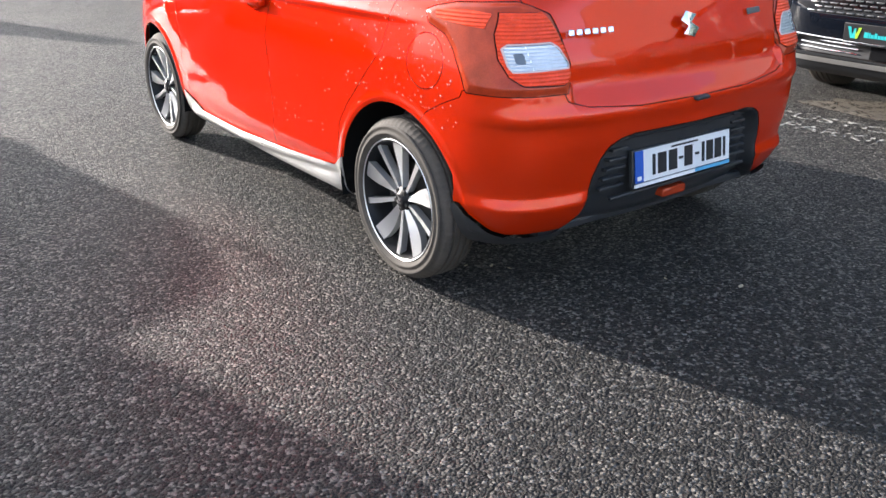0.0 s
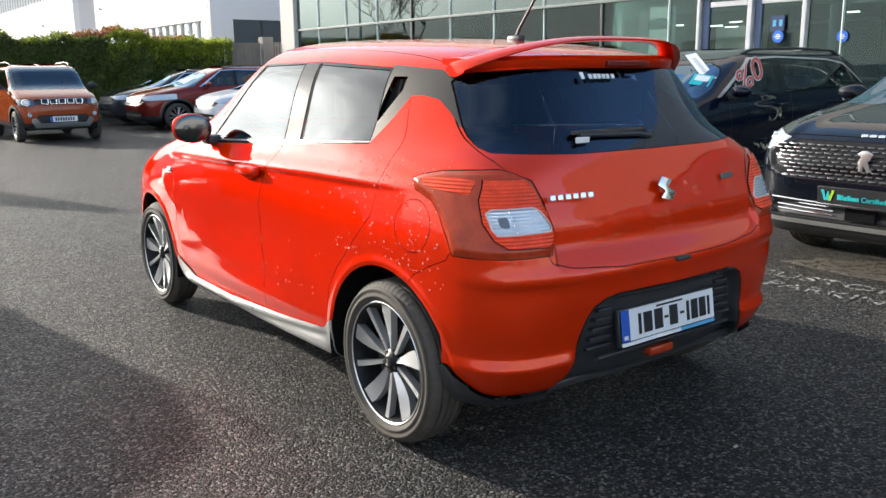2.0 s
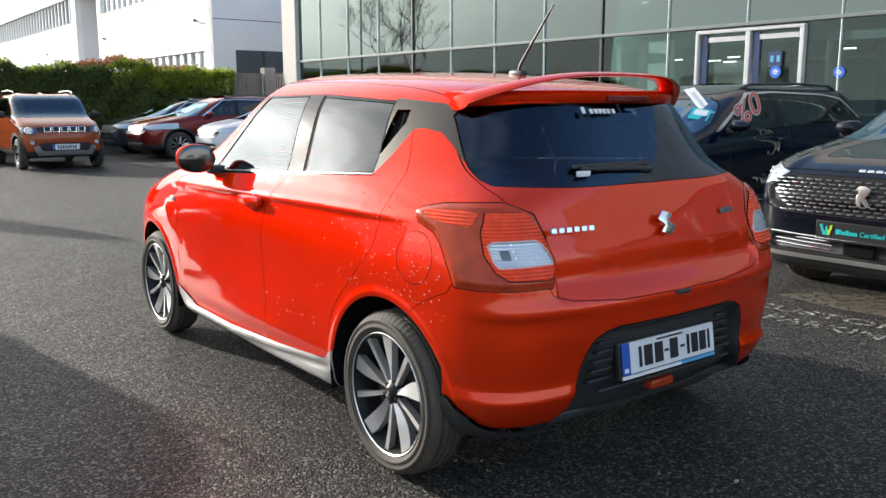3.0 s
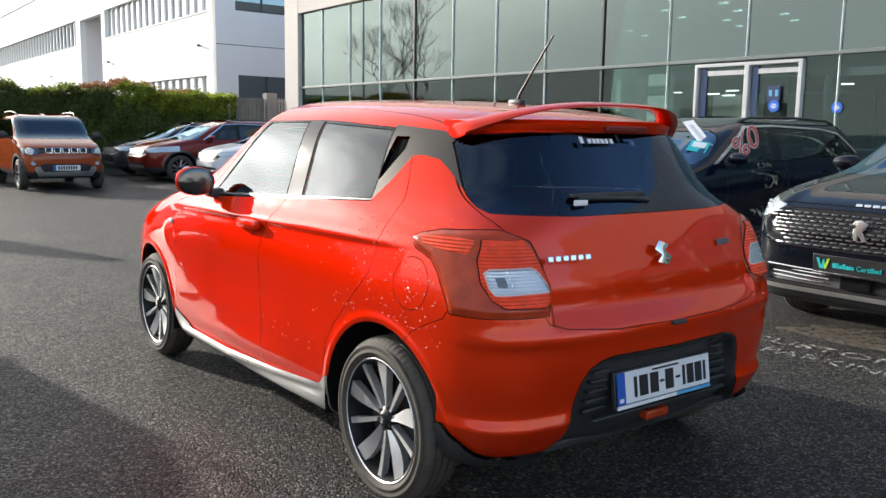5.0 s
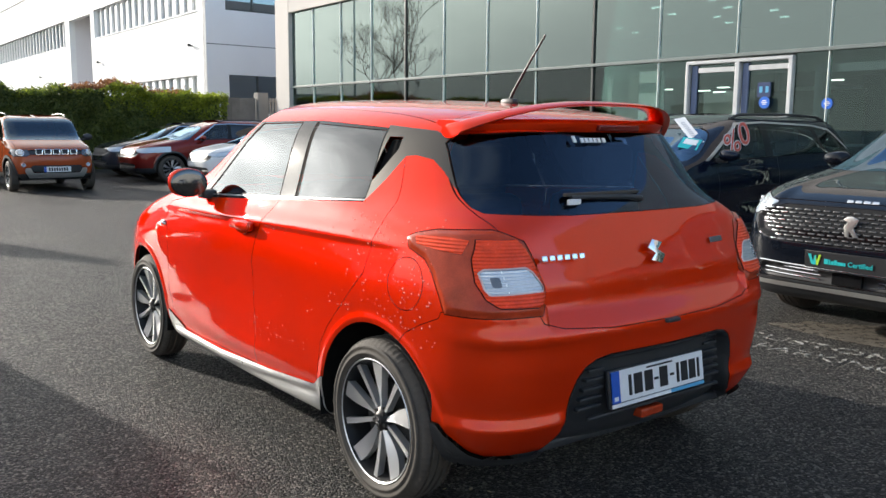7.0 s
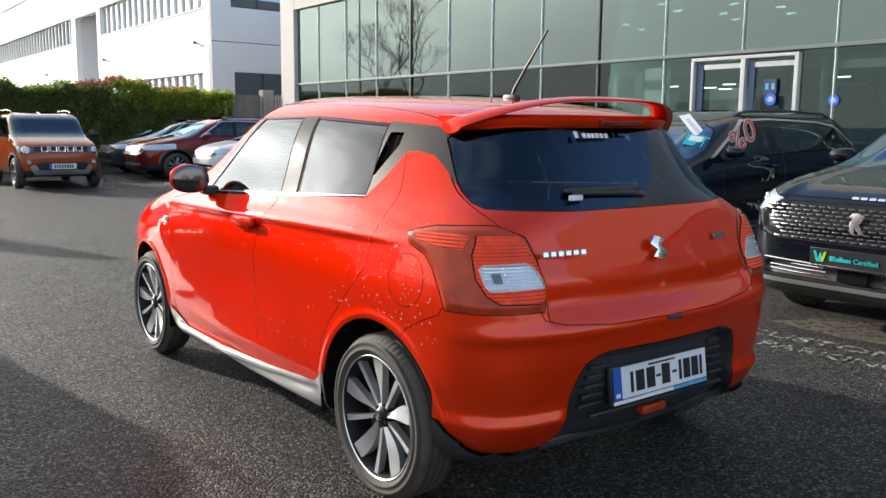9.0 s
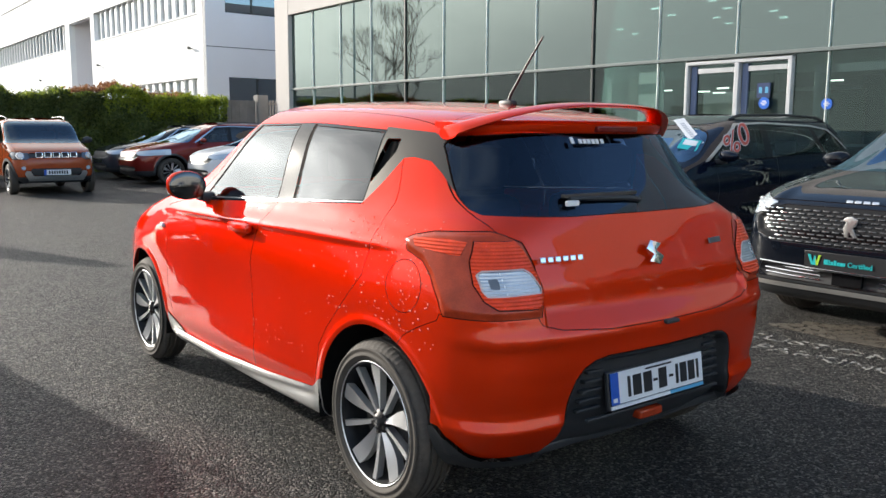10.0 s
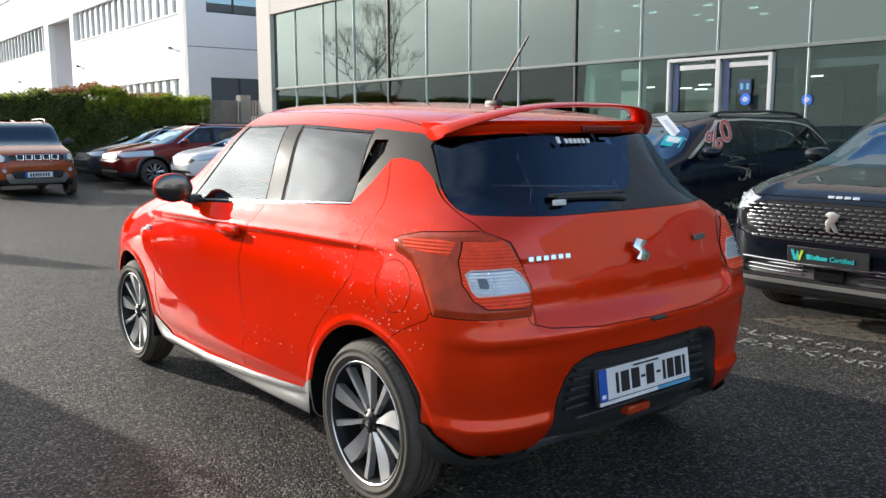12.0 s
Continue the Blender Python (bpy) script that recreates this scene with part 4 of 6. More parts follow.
    tube(bm, [(0, 0.235, 1.480), (0, 0.225, 1.505), (0, 0.15, 1.597), (0, 0.035, 1.732)], 0.0075, 8, 0.0040)
    part("aerial_rod", bm, INK, aerial, smooth=True)
    # Door handle, door mirror, repeater
    for s in (-1, 1):
        bm = bmesh.new()
        box(bm, s * 0.862, s * 0.900, 0.93, 1.13, 0.899, 0.942, 0.014)
        handle = part("door_handle", bm, RED, root, "body-coloured door handle", smooth=True)
        bm = bmesh.new()
        lathe(bm, [(-0.001, 0.0005), (0.0, 0.045), (0.004, 0.048)], 24)
        bmesh.ops.transform(bm, matrix=pose(s * 0.874, 1.05, 0.915) @ Matrix.Diagonal((1, 1.7, 0.8, 1)), verts=bm.verts)
        part("handle_cup", bm, RED, handle, smooth=True)
        mirror = new("door_mirror")
        mirror.parent = root
        bm = bmesh.new()
        bmesh.ops.create_uvsphere(bm, u_segments=28, v_segments=16, radius=1)
        for v in bm.verts:
            v.co = Vector((s * 0.925 + v.co.x * 0.090, 1.545 + (v.co.y * 0.09 if v.co.y > 0 else v.co.y * 0.035), 1.082 + math.copysign(abs(v.co.z) ** 0.75, v.co.z) * 0.070))
        turned = Matrix.Translation((s * 0.925, 1.545, 0)) @ Matrix.Rotation(s * radians(13), 4, "Z") @ Matrix.Translation((-s * 0.925, -1.545, 0))
        bmesh.ops.transform(bm, matrix=turned, verts=bm.verts)
        part("mirror_shell", bm, RED, mirror, "red mirror shell", smooth=True)
        bm = bmesh.new()
        bmesh.ops.create_uvsphere(bm, u_segments=24, v_segments=12, radius=1, matrix=Matrix.Translation((s * 0.920, 1.507, 1.081)) @ Matrix.Diagonal((0.087, 0.010, 0.068, 1)))
        bmesh.ops.transform(bm, matrix=turned, verts=bm.verts)
        part("mirror_glass", bm, MIRROR, mirror, "dark mirror glass", smooth=True)
        boxed("mirror_foot", (s * 0.81 - 0.05, s * 0.81 + 0.05, 1.50, 1.60, 1.0, 1.045), BLACK_PLASTIC, mirror, 0.015)
        boxed("side_repeater", (s * 0.866 - 0.008, s * 0.866 + 0.008, 2.04, 2.09, 0.825, 0.85), LAMP_CLEAR, root, 0.006)
    for wy in (0.0, 2.45):
        arch_liner(root, wy, 0.302, 0.372, 0.866, 0.55, 1.25, 1.91)
        wheel(root, -0.848, wy, 0.302, 0.165, 0.229, left=True, turn=2 if wy == 0 else -10)
        wheel(root, 0.848, wy, 0.302, 0.165, 0.229, left=False)
    cabin(root, 0.55, -0.4, 2.6, 0.20, 0.98, (0.15, 1.05))
    boxed("parcel_shelf", (-0.56, 0.56, -0.38, 0.0, 0.98, 1.0), CABIN, root)
    return root


red_car = red_hatchback()


# ---- other parked cars ----
def lamp_row(root, name, pts, size, mat, label=""):
    for x, y, z in pts:
        boxed(name, (x - size[0] / 2, x + size[0] / 2, y - size[1] / 2, y + size[1] / 2, z - size[2] / 2, z + size[2] / 2), mat, root, min(size) * 0.3, label)


SUV_RINGS = [(0.30, 0.26, 0.22, 0.840, -0.72, 3.44, 5.0), (0.36, 0.30, 0.26, 0.895, -0.80, 3.53, 5.0), (0.48, 0.45, 0.40, 0.912, -0.84, 3.59, 4.8),
             (0.62, 0.60, 0.54, 0.918, -0.86, 3.61, 4.6), (0.75, 0.74, 0.66, 0.920, -0.86, 3.61, 4.5), (0.88, 0.87, 0.77, 0.918, -0.84, 3.58, 4.4),
             (0.98, 0.97, 0.87, 0.910, -0.81, 3.48, 4.2), (1.06, 1.04, 0.95, 0.880, -0.77, 3.20, 4.1), (1.14, 1.10, 1.05, 0.845, -0.73, 2.50, 4.0),
             (1.25, 1.24, 1.22, 0.790, -0.67, 2.15, 4.0), (1.40, 1.42, 1.38, 0.725, -0.57, 1.78, 3.9), (1.49, 1.51, 1.47, 0.665, -0.50, 1.52, 3.8),
             (1.55, 1.57, 1.53, 0.575, -0.42, 1.27, 3.6), (1.58, 1.61, 1.56, 0.40, -0.25, 1.0, 3.3), (1.595, 1.62, 1.575, 0.2, 0.2, 0.85, 3.0), (1.60, 1.625, 1.58, 0.0, 0.45, 0.75, 3.0)]


def suv(name, label, paint, m, columns=240, per=6, wheel_r=0.345, front="plain", scale=(1, 1, 1), group="", ahead=0.0):
    """A five-door crossover, its nose along +y of its own pose."""
    root = tagged(new(name), label, "car", group)
    root.matrix_basis = m @ Matrix.Diagonal((*scale, 1))
    wr, fy = wheel_r, 2.675
    up = 0.04 if front == "studded" else 0.0
    # a long-cabin body carries its screen and roof further ahead and its tail further back
    rings = []
    for i, (zr, zm, zf, w, yr, yf, n) in enumerate(SUV_RINGS):
        if 4 <= i <= 7:
            zf += up
        if i >= 8 and ahead:
            yf, yr, w, zr = yf + ahead * (0.5 if i == 8 else 1.0), yr - 0.08, w * 1.04, zr + 0.03
        if i >= 6 and ahead:
            n = 7.0
        rings.append((zr, zm, zf, w, yr, yf, n))

    def along(pts):
        return [(y + ahead * min(1.0, max(0.33, (y - 0.6) / 1.0)), z) for y, z in pts]
    mouth = front_area([(0, 0.835 + up), (0.50, 0.83 + up), (0.70, 0.76 + up), (0.66, 0.68), (0.52, 0.635), (0, 0.62)], 2.9)
    intake = front_area([(0, 0.49), (0.60, 0.47), (0.64, 0.42), (0.58, 0.375), (0, 0.36)], 3.1)

    def swell(V, N):
        side = np.clip(np.abs(N[:, 0]) * 1.6 - 0.3, 0, 1)
        d = side * (0.022 * bump_at(V, 0.0, 0.85, 0.42, 0.14) + 0.020 * bump_at(V, fy, 0.80, 0.40, 0.14) - 0.022 * bump_at(V, 1.3, 0.62, 0.6, 0.16))
        for wy in (0.0, fy):
            r = np.hypot(V[:, 1] - wy, V[:, 2] - wr)
            d += side * 0.014 * np.exp(-((r - wr - 0.09) / 0.03) ** 2) * (V[:, 2] > 0.3)
        ahead = np.clip(N[:, 1] * 1.5 - 0.2, 0, 1)
        d -= ahead * (0.025 * smooth_in(mouth(V), 0.03) + 0.03 * smooth_in(intake(V), 0.03))
        d += np.clip(N[:, 2] * 1.5 - 0.4, 0, 1) * 0.016 * np.exp(-((np.abs(V[:, 0]) - 0.52 - 0.10 * (V[:, 1] - 2.6)) / 0.06) ** 2) * (V[:, 1] > 2.0)
        return d

    V, N, T = car_shell(rings, 1.25, columns, per, swell, 1.45 if front == "studded" else 1.15)
    a_line = lambda V: ((V[:, 1] - 2.08 - ahead) * 0.45 + (V[:, 2] - 1.08) * 0.62) / 0.766
    screen = lambda V: np.maximum.reduce([0.075 - a_line(V), 1.085 - V[:, 2], V[:, 2] - 1.505, np.abs(V[:, 0]) - 0.80, 1.2 - V[:, 1]])
    arc = SILVER_TRIM if ahead else CHROME
    dark = GLASS_MID if ahead else GLASS_DARK
    plan = [
        ("arch", any_of(disc_area(0, wr, wr + 0.062), disc_area(fy, wr, wr + 0.062), side_area([(-0.40, 0.34), (0.40, 0.34), (0.38, 0), (-0.42, 0)], 0.4),
                        side_area([(fy - 0.40, 0.34), (fy + 0.40, 0.34), (fy + 0.42, 0), (fy - 0.38, 0)], 0.4)), 0, 0, None, "no", ""),
        ("below", lambda V: V[:, 2] - 0.235, 0, 0, None, "no", ""),
        ("side_window", side_area(along([(1.93, 1.10), (1.40, 1.465), (1.10, 1.487), (1.13, 1.115)])), 0, -0.004, GLASS_CLEAR, "two", "front side window"),
        ("side_window", side_area(along([(1.02, 1.118), (1.0, 1.488), (0.14, 1.468), (0.0, 1.15)])), 0, -0.004, dark, "two", "dark rear side window"),
        ("quarter_window", side_area(along([(-0.07, 1.155), (0.06, 1.462), (-0.25, 1.42), (-0.55, 1.21)])), 0, -0.004, dark, "two", "dark rear quarter window"),
        ("window_arc_trim", side_area(along([(2.08, 1.075), (1.43, 1.500), (1.0, 1.522), (0.05, 1.498), (-0.30, 1.452), (-0.67, 1.20), (-0.62, 1.195), (-0.28, 1.430), (0.05, 1.476), (1.0, 1.500), (1.41, 1.478), (2.0, 1.085)])), 0, 0.005, arc, "two", "thin bright strip round the side windows"),
        ("pillar_trim", side_area(along([(2.04, 1.08), (1.41, 1.49), (1.0, 1.51), (0.05, 1.485), (-0.29, 1.44), (-0.64, 1.19), (0.0, 1.13)])), 0, -0.001, BLACK_GLOSS, "two", "black window frames and pillars"),
        ("windscreen", screen, 0.005, -0.003, GLASS_SCREEN, "one", "windscreen mirroring the blue sky"),
        ("rear_window", rear_area([(0, 1.13), (0.60, 1.15), (0.58, 1.30), (0.52, 1.44), (0, 1.46)], 0.0), 0.005, -0.003, dark, "one", "dark rear window"),
        ("headlamp", front_area([(0.56, 0.845 + up), (0.64, 0.79 + up), (0.72, 0.755 + up), (0.80, 0.75 + up), (0.99, 0.79 + up), (0.99, 0.93 + up), (0.88, 0.915 + up), (0.70, 0.875 + up)], 2.7), 0.004, 0.002, LAMP_CLEAR, "two", "clear slim headlamp"),
        ("front_grille", mouth, 0.004, 0, BLACK_GLOSS if front == "studded" else BLACK_PLASTIC, "one", "dark patterned front grille"),
        ("lower_intake", intake, 0.004, 0, BLACK_PLASTIC, "one", "black lower air intake"),
        ("skid_trim", lambda V: np.maximum.reduce([V[:, 2] - 0.350, 0.318 - V[:, 2], 3.12 - V[:, 1]]), 0, 0.016, SILVER_TRIM if front == "studded" else BLACK_PLASTIC, "one", "bright strip along the lower bumper"),
        ("sill_cladding", lambda V: np.maximum(V[:, 2] - 0.37, 3.2 - 0 * V[:, 1] - 9), 0, 0.008, BLACK_PLASTIC, "one", "black plastic lower cladding"),
        ("arch_cladding", disc_area(0, wr, wr + 0.115), 0, 0.008, BLACK_PLASTIC, "two", "black plastic wheel arch cladding"),
        ("arch_cladding", disc_area(fy, wr, wr + 0.115), 0, 0.008, BLACK_PLASTIC, "two", "black plastic wheel arch cladding"),
        ("tail_lamp", both_of(side_area([(-0.52, 1.0), (-0.55, 0.88), (-1.2, 0.88), (-1.2, 1.02)], 0.3), rear_area([(0.45, 0.87), (1.2, 0.87), (1.2, 1.03), (0.45, 1.03)], 0)), 0.004, 0.002, LAMP_RED, "two", "red tail lamp"),
        ("front_door", side_area([(2.20, 0.98), (2.17, 0.80), (2.18, 0.5), (2.10, 0.30), (1.08, 0.30), (1.07, 0.6), (1.09, 1.10), (2.0, 1.10)]), 0.004, 0, paint, "two", "front door"),
        ("rear_door", side_area([(1.076, 0.30), (1.066, 0.6), (1.085, 1.13), (-0.05, 1.15), (-0.12, 1.0), (0.10, 0.85), (0.36, 0.68), (0.46, 0.50), (0.48, 0.30)]), 0.004, 0, paint, "two", "rear door"),
        ("bonnet", lambda V: np.maximum.reduce([np.abs(V[:, 0]) - 0.74, 0.865 + up - V[:, 2], 2.05 + ahead / 2 - V[:, 1], V[:, 2] - 1.12]), 0.005, 0, paint, "one", "bonnet with two soft ridges"),
        ("tailgate", rear_area([(0, 0.62), (0.55, 0.62), (0.60, 0.85), (0.62, 1.12), (0.54, 1.50), (0, 1.52)], 0.0), 0.005, 0, paint, "one", "tailgate"),
        ("roof", lambda V: np.maximum(np.abs(V[:, 0]) - 0.56, 1.48 - V[:, 2]), 0.005, 0, paint, "one", "roof panel"),
    ]
    if front == "studded":
        plan[8:8] = [
            ("bumper_corner_trim", front_area([(0.64, 0.375), (0.86, 0.345), (0.97, 0.40), (0.90, 0.435), (0.72, 0.435)], 2.6), 0.003, 0.010, SILVER_TRIM, "two", "bright metal corner of the lower bumper"),
            ("running_light", front_area([(0.832, 0.50), (0.845, 0.50), (0.865, 0.75), (0.845, 0.75)], 2.6), 0.002, 0.006, LAMP_CLEAR, "two", "slim vertical running light"),
        ]
    skin = V[V[:, 1] > 2.4]
    cut_body(root, V, N, T, plan, SEAM, ("body_shell", paint, "wings, bumpers and pillars"))
    for s in (-1, 1):
        bm = bmesh.new()
        tube(bm, [(s * 0.60, -0.30, 1.545), (s * 0.615, -0.1, 1.598), (s * 0.615, 0.6, 1.618), (s * 0.60, 1.15 + ahead, 1.598), (s * 0.59, 1.32 + ahead, 1.545)], 0.016, 8)
        part("roof_rail", bm, CHROME if front == "studded" else BLACK_PLASTIC, root, smooth=True)
        mirror = new("door_mirror")
        mirror.parent = root
        bm = bmesh.new()
        bmesh.ops.create_uvsphere(bm, u_segments=24, v_segments=14, radius=1)
        for v in bm.verts:
            v.co = Vector((s * 1.01 + v.co.x * 0.115, 1.86 + ahead + (v.co.y * 0.10 if v.co.y > 0 else v.co.y * 0.04), 1.145 + math.copysign(abs(v.co.z) ** 0.7, v.co.z) * (0.062 - 0.012 * s * v.co.x)))
        part("mirror_shell", bm, paint, mirror, smooth=True)
        boxed("mirror_foot", (s * 0.90 - 0.07, s * 0.90 + 0.07, 1.82 + ahead, 1.90 + ahead, 1.06, 1.11), BLACK_PLASTIC, mirror, 0.015)
        for hy in (0.25, 1.28):
            boxed("door_handle", (s * 0.925 - 0.014, s * 0.925 + 0.014, hy - 0.10, hy + 0.10, 0.975, 1.0), paint, root, 0.008)
    for wy in (0.0, fy):
        arch_liner(root, wy, wr, wr + 0.07, 0.90, 0.58, 1.25, 2.2)
        wheel(root, -0.895, wy, wr, 0.215, wr * 0.70, left=True, turn=8)
        wheel(root, 0.895, wy, wr, 0.215, wr * 0.70, left=False)
    cabin(root, 0.62, -0.6, 2.9, 0.24, 1.08, (0.25, 1.15))
    return root, skin


def dark_crossover_front(root, skin):
    """Grille studs, lamps and dealer board on the nose of the dark crossover."""
    def nose(x, z):
        near = np.argmin(np.hypot(skin[:, 0] + abs(x), skin[:, 2] - z))
        return float(skin[near, 1])
    for row in range(9):
        z = 0.640 + 0.0255 * row
        n = 21
        for i in range(n):
            x = (i - (n - 1) / 2) * 0.066 + (0.033 if row % 2 else 0)
            if abs(x) > 0.54 + 0.016 * row:
                continue
            w = 0.021 + 0.010 * abs(x)
            y = nose(x, z)
            # Outer studs get the brighter metal to paint in the glints by the headlamps.
            b = boxed("grille_stud", (-w, w, -0.012, 0.006, -0.004, 0.004), CHROME if abs(x) > 0.47 else RIM_GREY, root, 0.002)
            b.matrix_basis = pose(x, y + 0.006, z, 0, 0, -34 * x * abs(x))
    bm = bmesh.new()
    outline = [(-0.045, 0.055), (0.0, 0.075), (0.03, 0.07), (0.055, 0.05), (0.03, 0.035), (0.05, 0.0), (0.04, -0.06), (0.015, -0.06), (0.015, -0.02), (-0.015, -0.06), (-0.045, -0.06), (-0.01, 0.0), (-0.03, 0.02)]
    slab(bm, outline, 0, 0.012, "xz", 0.003)
    b = part("badge", bm, SILVER_TRIM, root, "chrome badge in the middle of the grille", smooth=True)
    b.matrix_basis = pose(0.0, nose(0, 0.74) + 0.008, 0.755)
    for k in range(4):
        b = boxed("bonnet_letter", (-0.022, 0.022, 0, 0.006, -0.011, 0.011), CHROME, root, 0.003)
        b.matrix_basis = pose((k - 1.5) * 0.055, nose(0, 0.91) + 0.004, 0.912, 40)
    board = new("dealer_board")
    board.parent = root
    board["label"] = "black dealer board with teal print"
    board.matrix_basis = pose(0.0, 3.635, 0.53, 4, 0, 180)
    boxed("board", (-0.27, 0.27, 0.0, 0.012, -0.052, 0.060), INK, board, 0.003)
    boxed("board_foot", (-0.27, 0.27, -0.004, 0.010, -0.066, -0.052), CHROME, board, 0.002)
    bm = bmesh.new()
    slab(bm, [(-0.245, 0.038), (-0.225, 0.038), (-0.213, -0.012), (-0.20, 0.03), (-0.19, 0.03), (-0.19, -0.03), (-0.222, -0.03)], -0.004, 0.0, "xz")
    part("board_mark", bm, TEAL, board)
    bm = bmesh.new()
    slab(bm, [(-0.196, 0.03), (-0.19, -0.03), (-0.178, -0.03), (-0.155, 0.038), (-0.172, 0.038), (-0.184, -0.005)], -0.004, 0.0, "xz")
    part("board_mark", bm, LIME, board)
    word = text_mesh("board_word", "Certified", 0.050, TEAL, board, 0.001, 0.0006)
    word.matrix_basis = pose(0.020, -0.004, -0.018, 90) @ Matrix.Diagonal((0.155 / word.dimensions.x, 0.9, 1, 1))
    for k, (a, w, h) in enumerate(((-0.135, 0.028, 0.032), (-0.103, 0.008, 0.032), (-0.091, 0.018, 0.022), (-0.069, 0.018, 0.032), (-0.047, 0.016, 0.022), (-0.028, 0.018, 0.022), (-0.006, 0.010, 0.022))):
        boxed("board_bar", (a, a + w, -0.004, 0.0, -0.018, -0.018 + h), TEAL, board)
    for s in (-1, 1):
        for k in range(4):
            bm = bmesh.new()
            z = 0.395 + 0.026 * k
            tube(bm, [(s * 0.19, nose(0.19, z) + 0.004, z), (s * 0.4, nose(0.4, z) + 0.004, z + 0.004), (s * (0.585 + 0.012 * k), nose(0.59, z) + 0.004, z + 0.010)], 0.0055, 6)
            part("intake_bar", bm, CHROME, root, smooth=True)
        for k in range(3):
            x, z = 0.68 + 0.07 * k, 0.855 + 0.015 * k
            y = nose(x, z)
            boxed("headlamp_eye", (s * x - 0.020, s * x + 0.020, y - 0.03, y + 0.003, z - 0.012, z + 0.012), LAMP_CLEAR, root, 0.006)
    boxed("radar_panel", (-0.10, 0.10, 3.57, 3.598, 0.375, 0.475), BLACK_GLOSS, root, 0.006)


GLASS_MID = pane_glass("green_tinted_glass", (0.34, 0.40, 0.38), 0.03, sheen=(0.85, 0.95, 1.0))
PALE_GREY = surface("grey_print", (0.45, 0.46, 0.50), 0.5)
GLASS_SHADE = pane_glass("shaded_screen_glass", (0.12, 0.15, 0.18), 0.05, sheen=(0.6, 0.8, 1.0))
GLASS_SCREEN = pane_glass("windscreen_glass", (0.14, 0.17, 0.20), 0.20, sheen=(0.55, 0.78, 1.0))

# Crossovers in front of the showroom, noses to the aisle
dark_crossover, front_skin = suv("crossover_car", "glossy black-blue crossover with studded chrome grille and dealer board", BLACK_PAINT, pose(2.85 + 3.61, 0.15, 0, 0, 0, 90), 380, 8, front="studded", group="cars before the showroom")
dark_crossover_front(dark_crossover, front_skin)
navy_suv, _ = suv("suv_car", "dark navy SUV with red and white sticker on its side window", NAVY_PAINT, pose(7.66, 3.72, 0, 0, 0, 90), 300, 7, front="plain", scale=(1, 1.06, 0.975), group="cars before the showroom", ahead=0.30)


def window_sticker(root):
    cu = bpy.data.curves.new("sticker_text", "FONT")
    cu.body = "%0"
    cu.size, cu.shear, cu.extrude = 0.47, 0.25, 0.002
    tmp = bpy.data.objects.new("tmp", cu)
    me = bpy.data.meshes.new_from_object(tmp)
    me.materials.append(RED_PRINT)
    ob = new("window_sticker", me)
    bpy.data.objects.remove(tmp)
    ob.parent = root
    ob["label"] = "red percent and nought sticker with pale edge"
    ob.matrix_basis = pose(-0.870, 1.98, 1.10, 90, 0, -90) @ pose(0, 0, 0, -19) @ pose(0, 0, 0, 0, 0, 24) @ Matrix.Diagonal((1.0, 0.72, 1, 1))
    cu.offset = 0.012
    cu.extrude = 0.0005
    tmp = bpy.data.objects.new("tmp", cu)
    me = bpy.data.meshes.new_from_object(tmp)
    me.materials.append(WHITE_PRINT)
    edge = new("sticker_edge", me)
    bpy.data.objects.remove(tmp)
    edge.parent = ob
    edge.matrix_basis = pose(0, 0, -0.003)


window_sticker(navy_suv)


def lie(at, normal, axis):
    """A pose at a place on a sloped pane: z along its normal, x along the given line."""
    z = Vector(normal).normalized()
    x = Vector(axis)
    x = (x - z * x.dot(z)).normalized()
    m = Matrix((x, z.cross(x), z)).transposed().to_4x4()
    m.translation = Vector(at) + z * 0.02
    return m


b = boxed("windscreen_paper", (-0.34, 0.34, -0.06, 0.06, -0.001, 0.001), WHITE_PRINT, navy_suv, 0, "white paper strip across the windscreen")
b.matrix_basis = lie((-0.44, 2.11, 1.395), (-0.22, 0.40, 0.89), (-0.57, 0.38, -0.195))
for k in range(9):
    bar = boxed("paper_bar", (-0.22 + 0.05 * k, -0.185 + 0.05 * k, -0.022, 0.022, 0.0012, 0.002), PALE_GREY, b)
b = boxed("windscreen_card", (-0.10, 0.10, -0.10, 0.10, -0.001, 0.001), TEAL, navy_suv, 0, "teal price card on the windscreen")
b.matrix_basis = lie((-0.64, 2.34, 1.25), (-0.33, 0.46, 0.83), (1, 0.3, 0))
boxed("card_print", (-0.07, 0.07, -0.08, 0.02, 0.0012, 0.002), WHITE_PRINT, b)
boxed("sill_strip", (-0.955, -0.93, 0.5, 2.1, 0.30, 0.325), CHROME, navy_suv, 0.004)


# Row of cars by the hedge
maroon_suv, _ = suv("suv_car", "maroon red SUV parked nose out by the hedge", RED_DULL, pose(4.0 + 3.55, 18.0 + 0.9, 0, 0, 0, 90), 200, 5, scale=(0.97, 0.97, 0.96), group="cars by the hedge")
grey_hatch, _ = suv("hatchback_car", "dark grey hatchback parked by the hedge", DARK_PAINT, pose(4.05 + 3.5, 20.6 + 0.9, 0, 0, 0, 90), 180, 5, scale=(0.96, 0.95, 0.92), group="cars by the hedge")
white_car, _ = suv("hatchback_car", "white hatchback parked nose out by the hedge", WHITE_PAINT, pose(5.0 + 3.4, 15.9 + 0.9, 0, 0, 0, 90), 180, 5, scale=(0.95, 0.93, 0.90), group="cars by the hedge")


# ---- the small orange crossover ----
SMOKED = surface("smoked_lamp_cover", (0.10, 0.11, 0.13), 0.10, metal=0.5, coat=1.0)


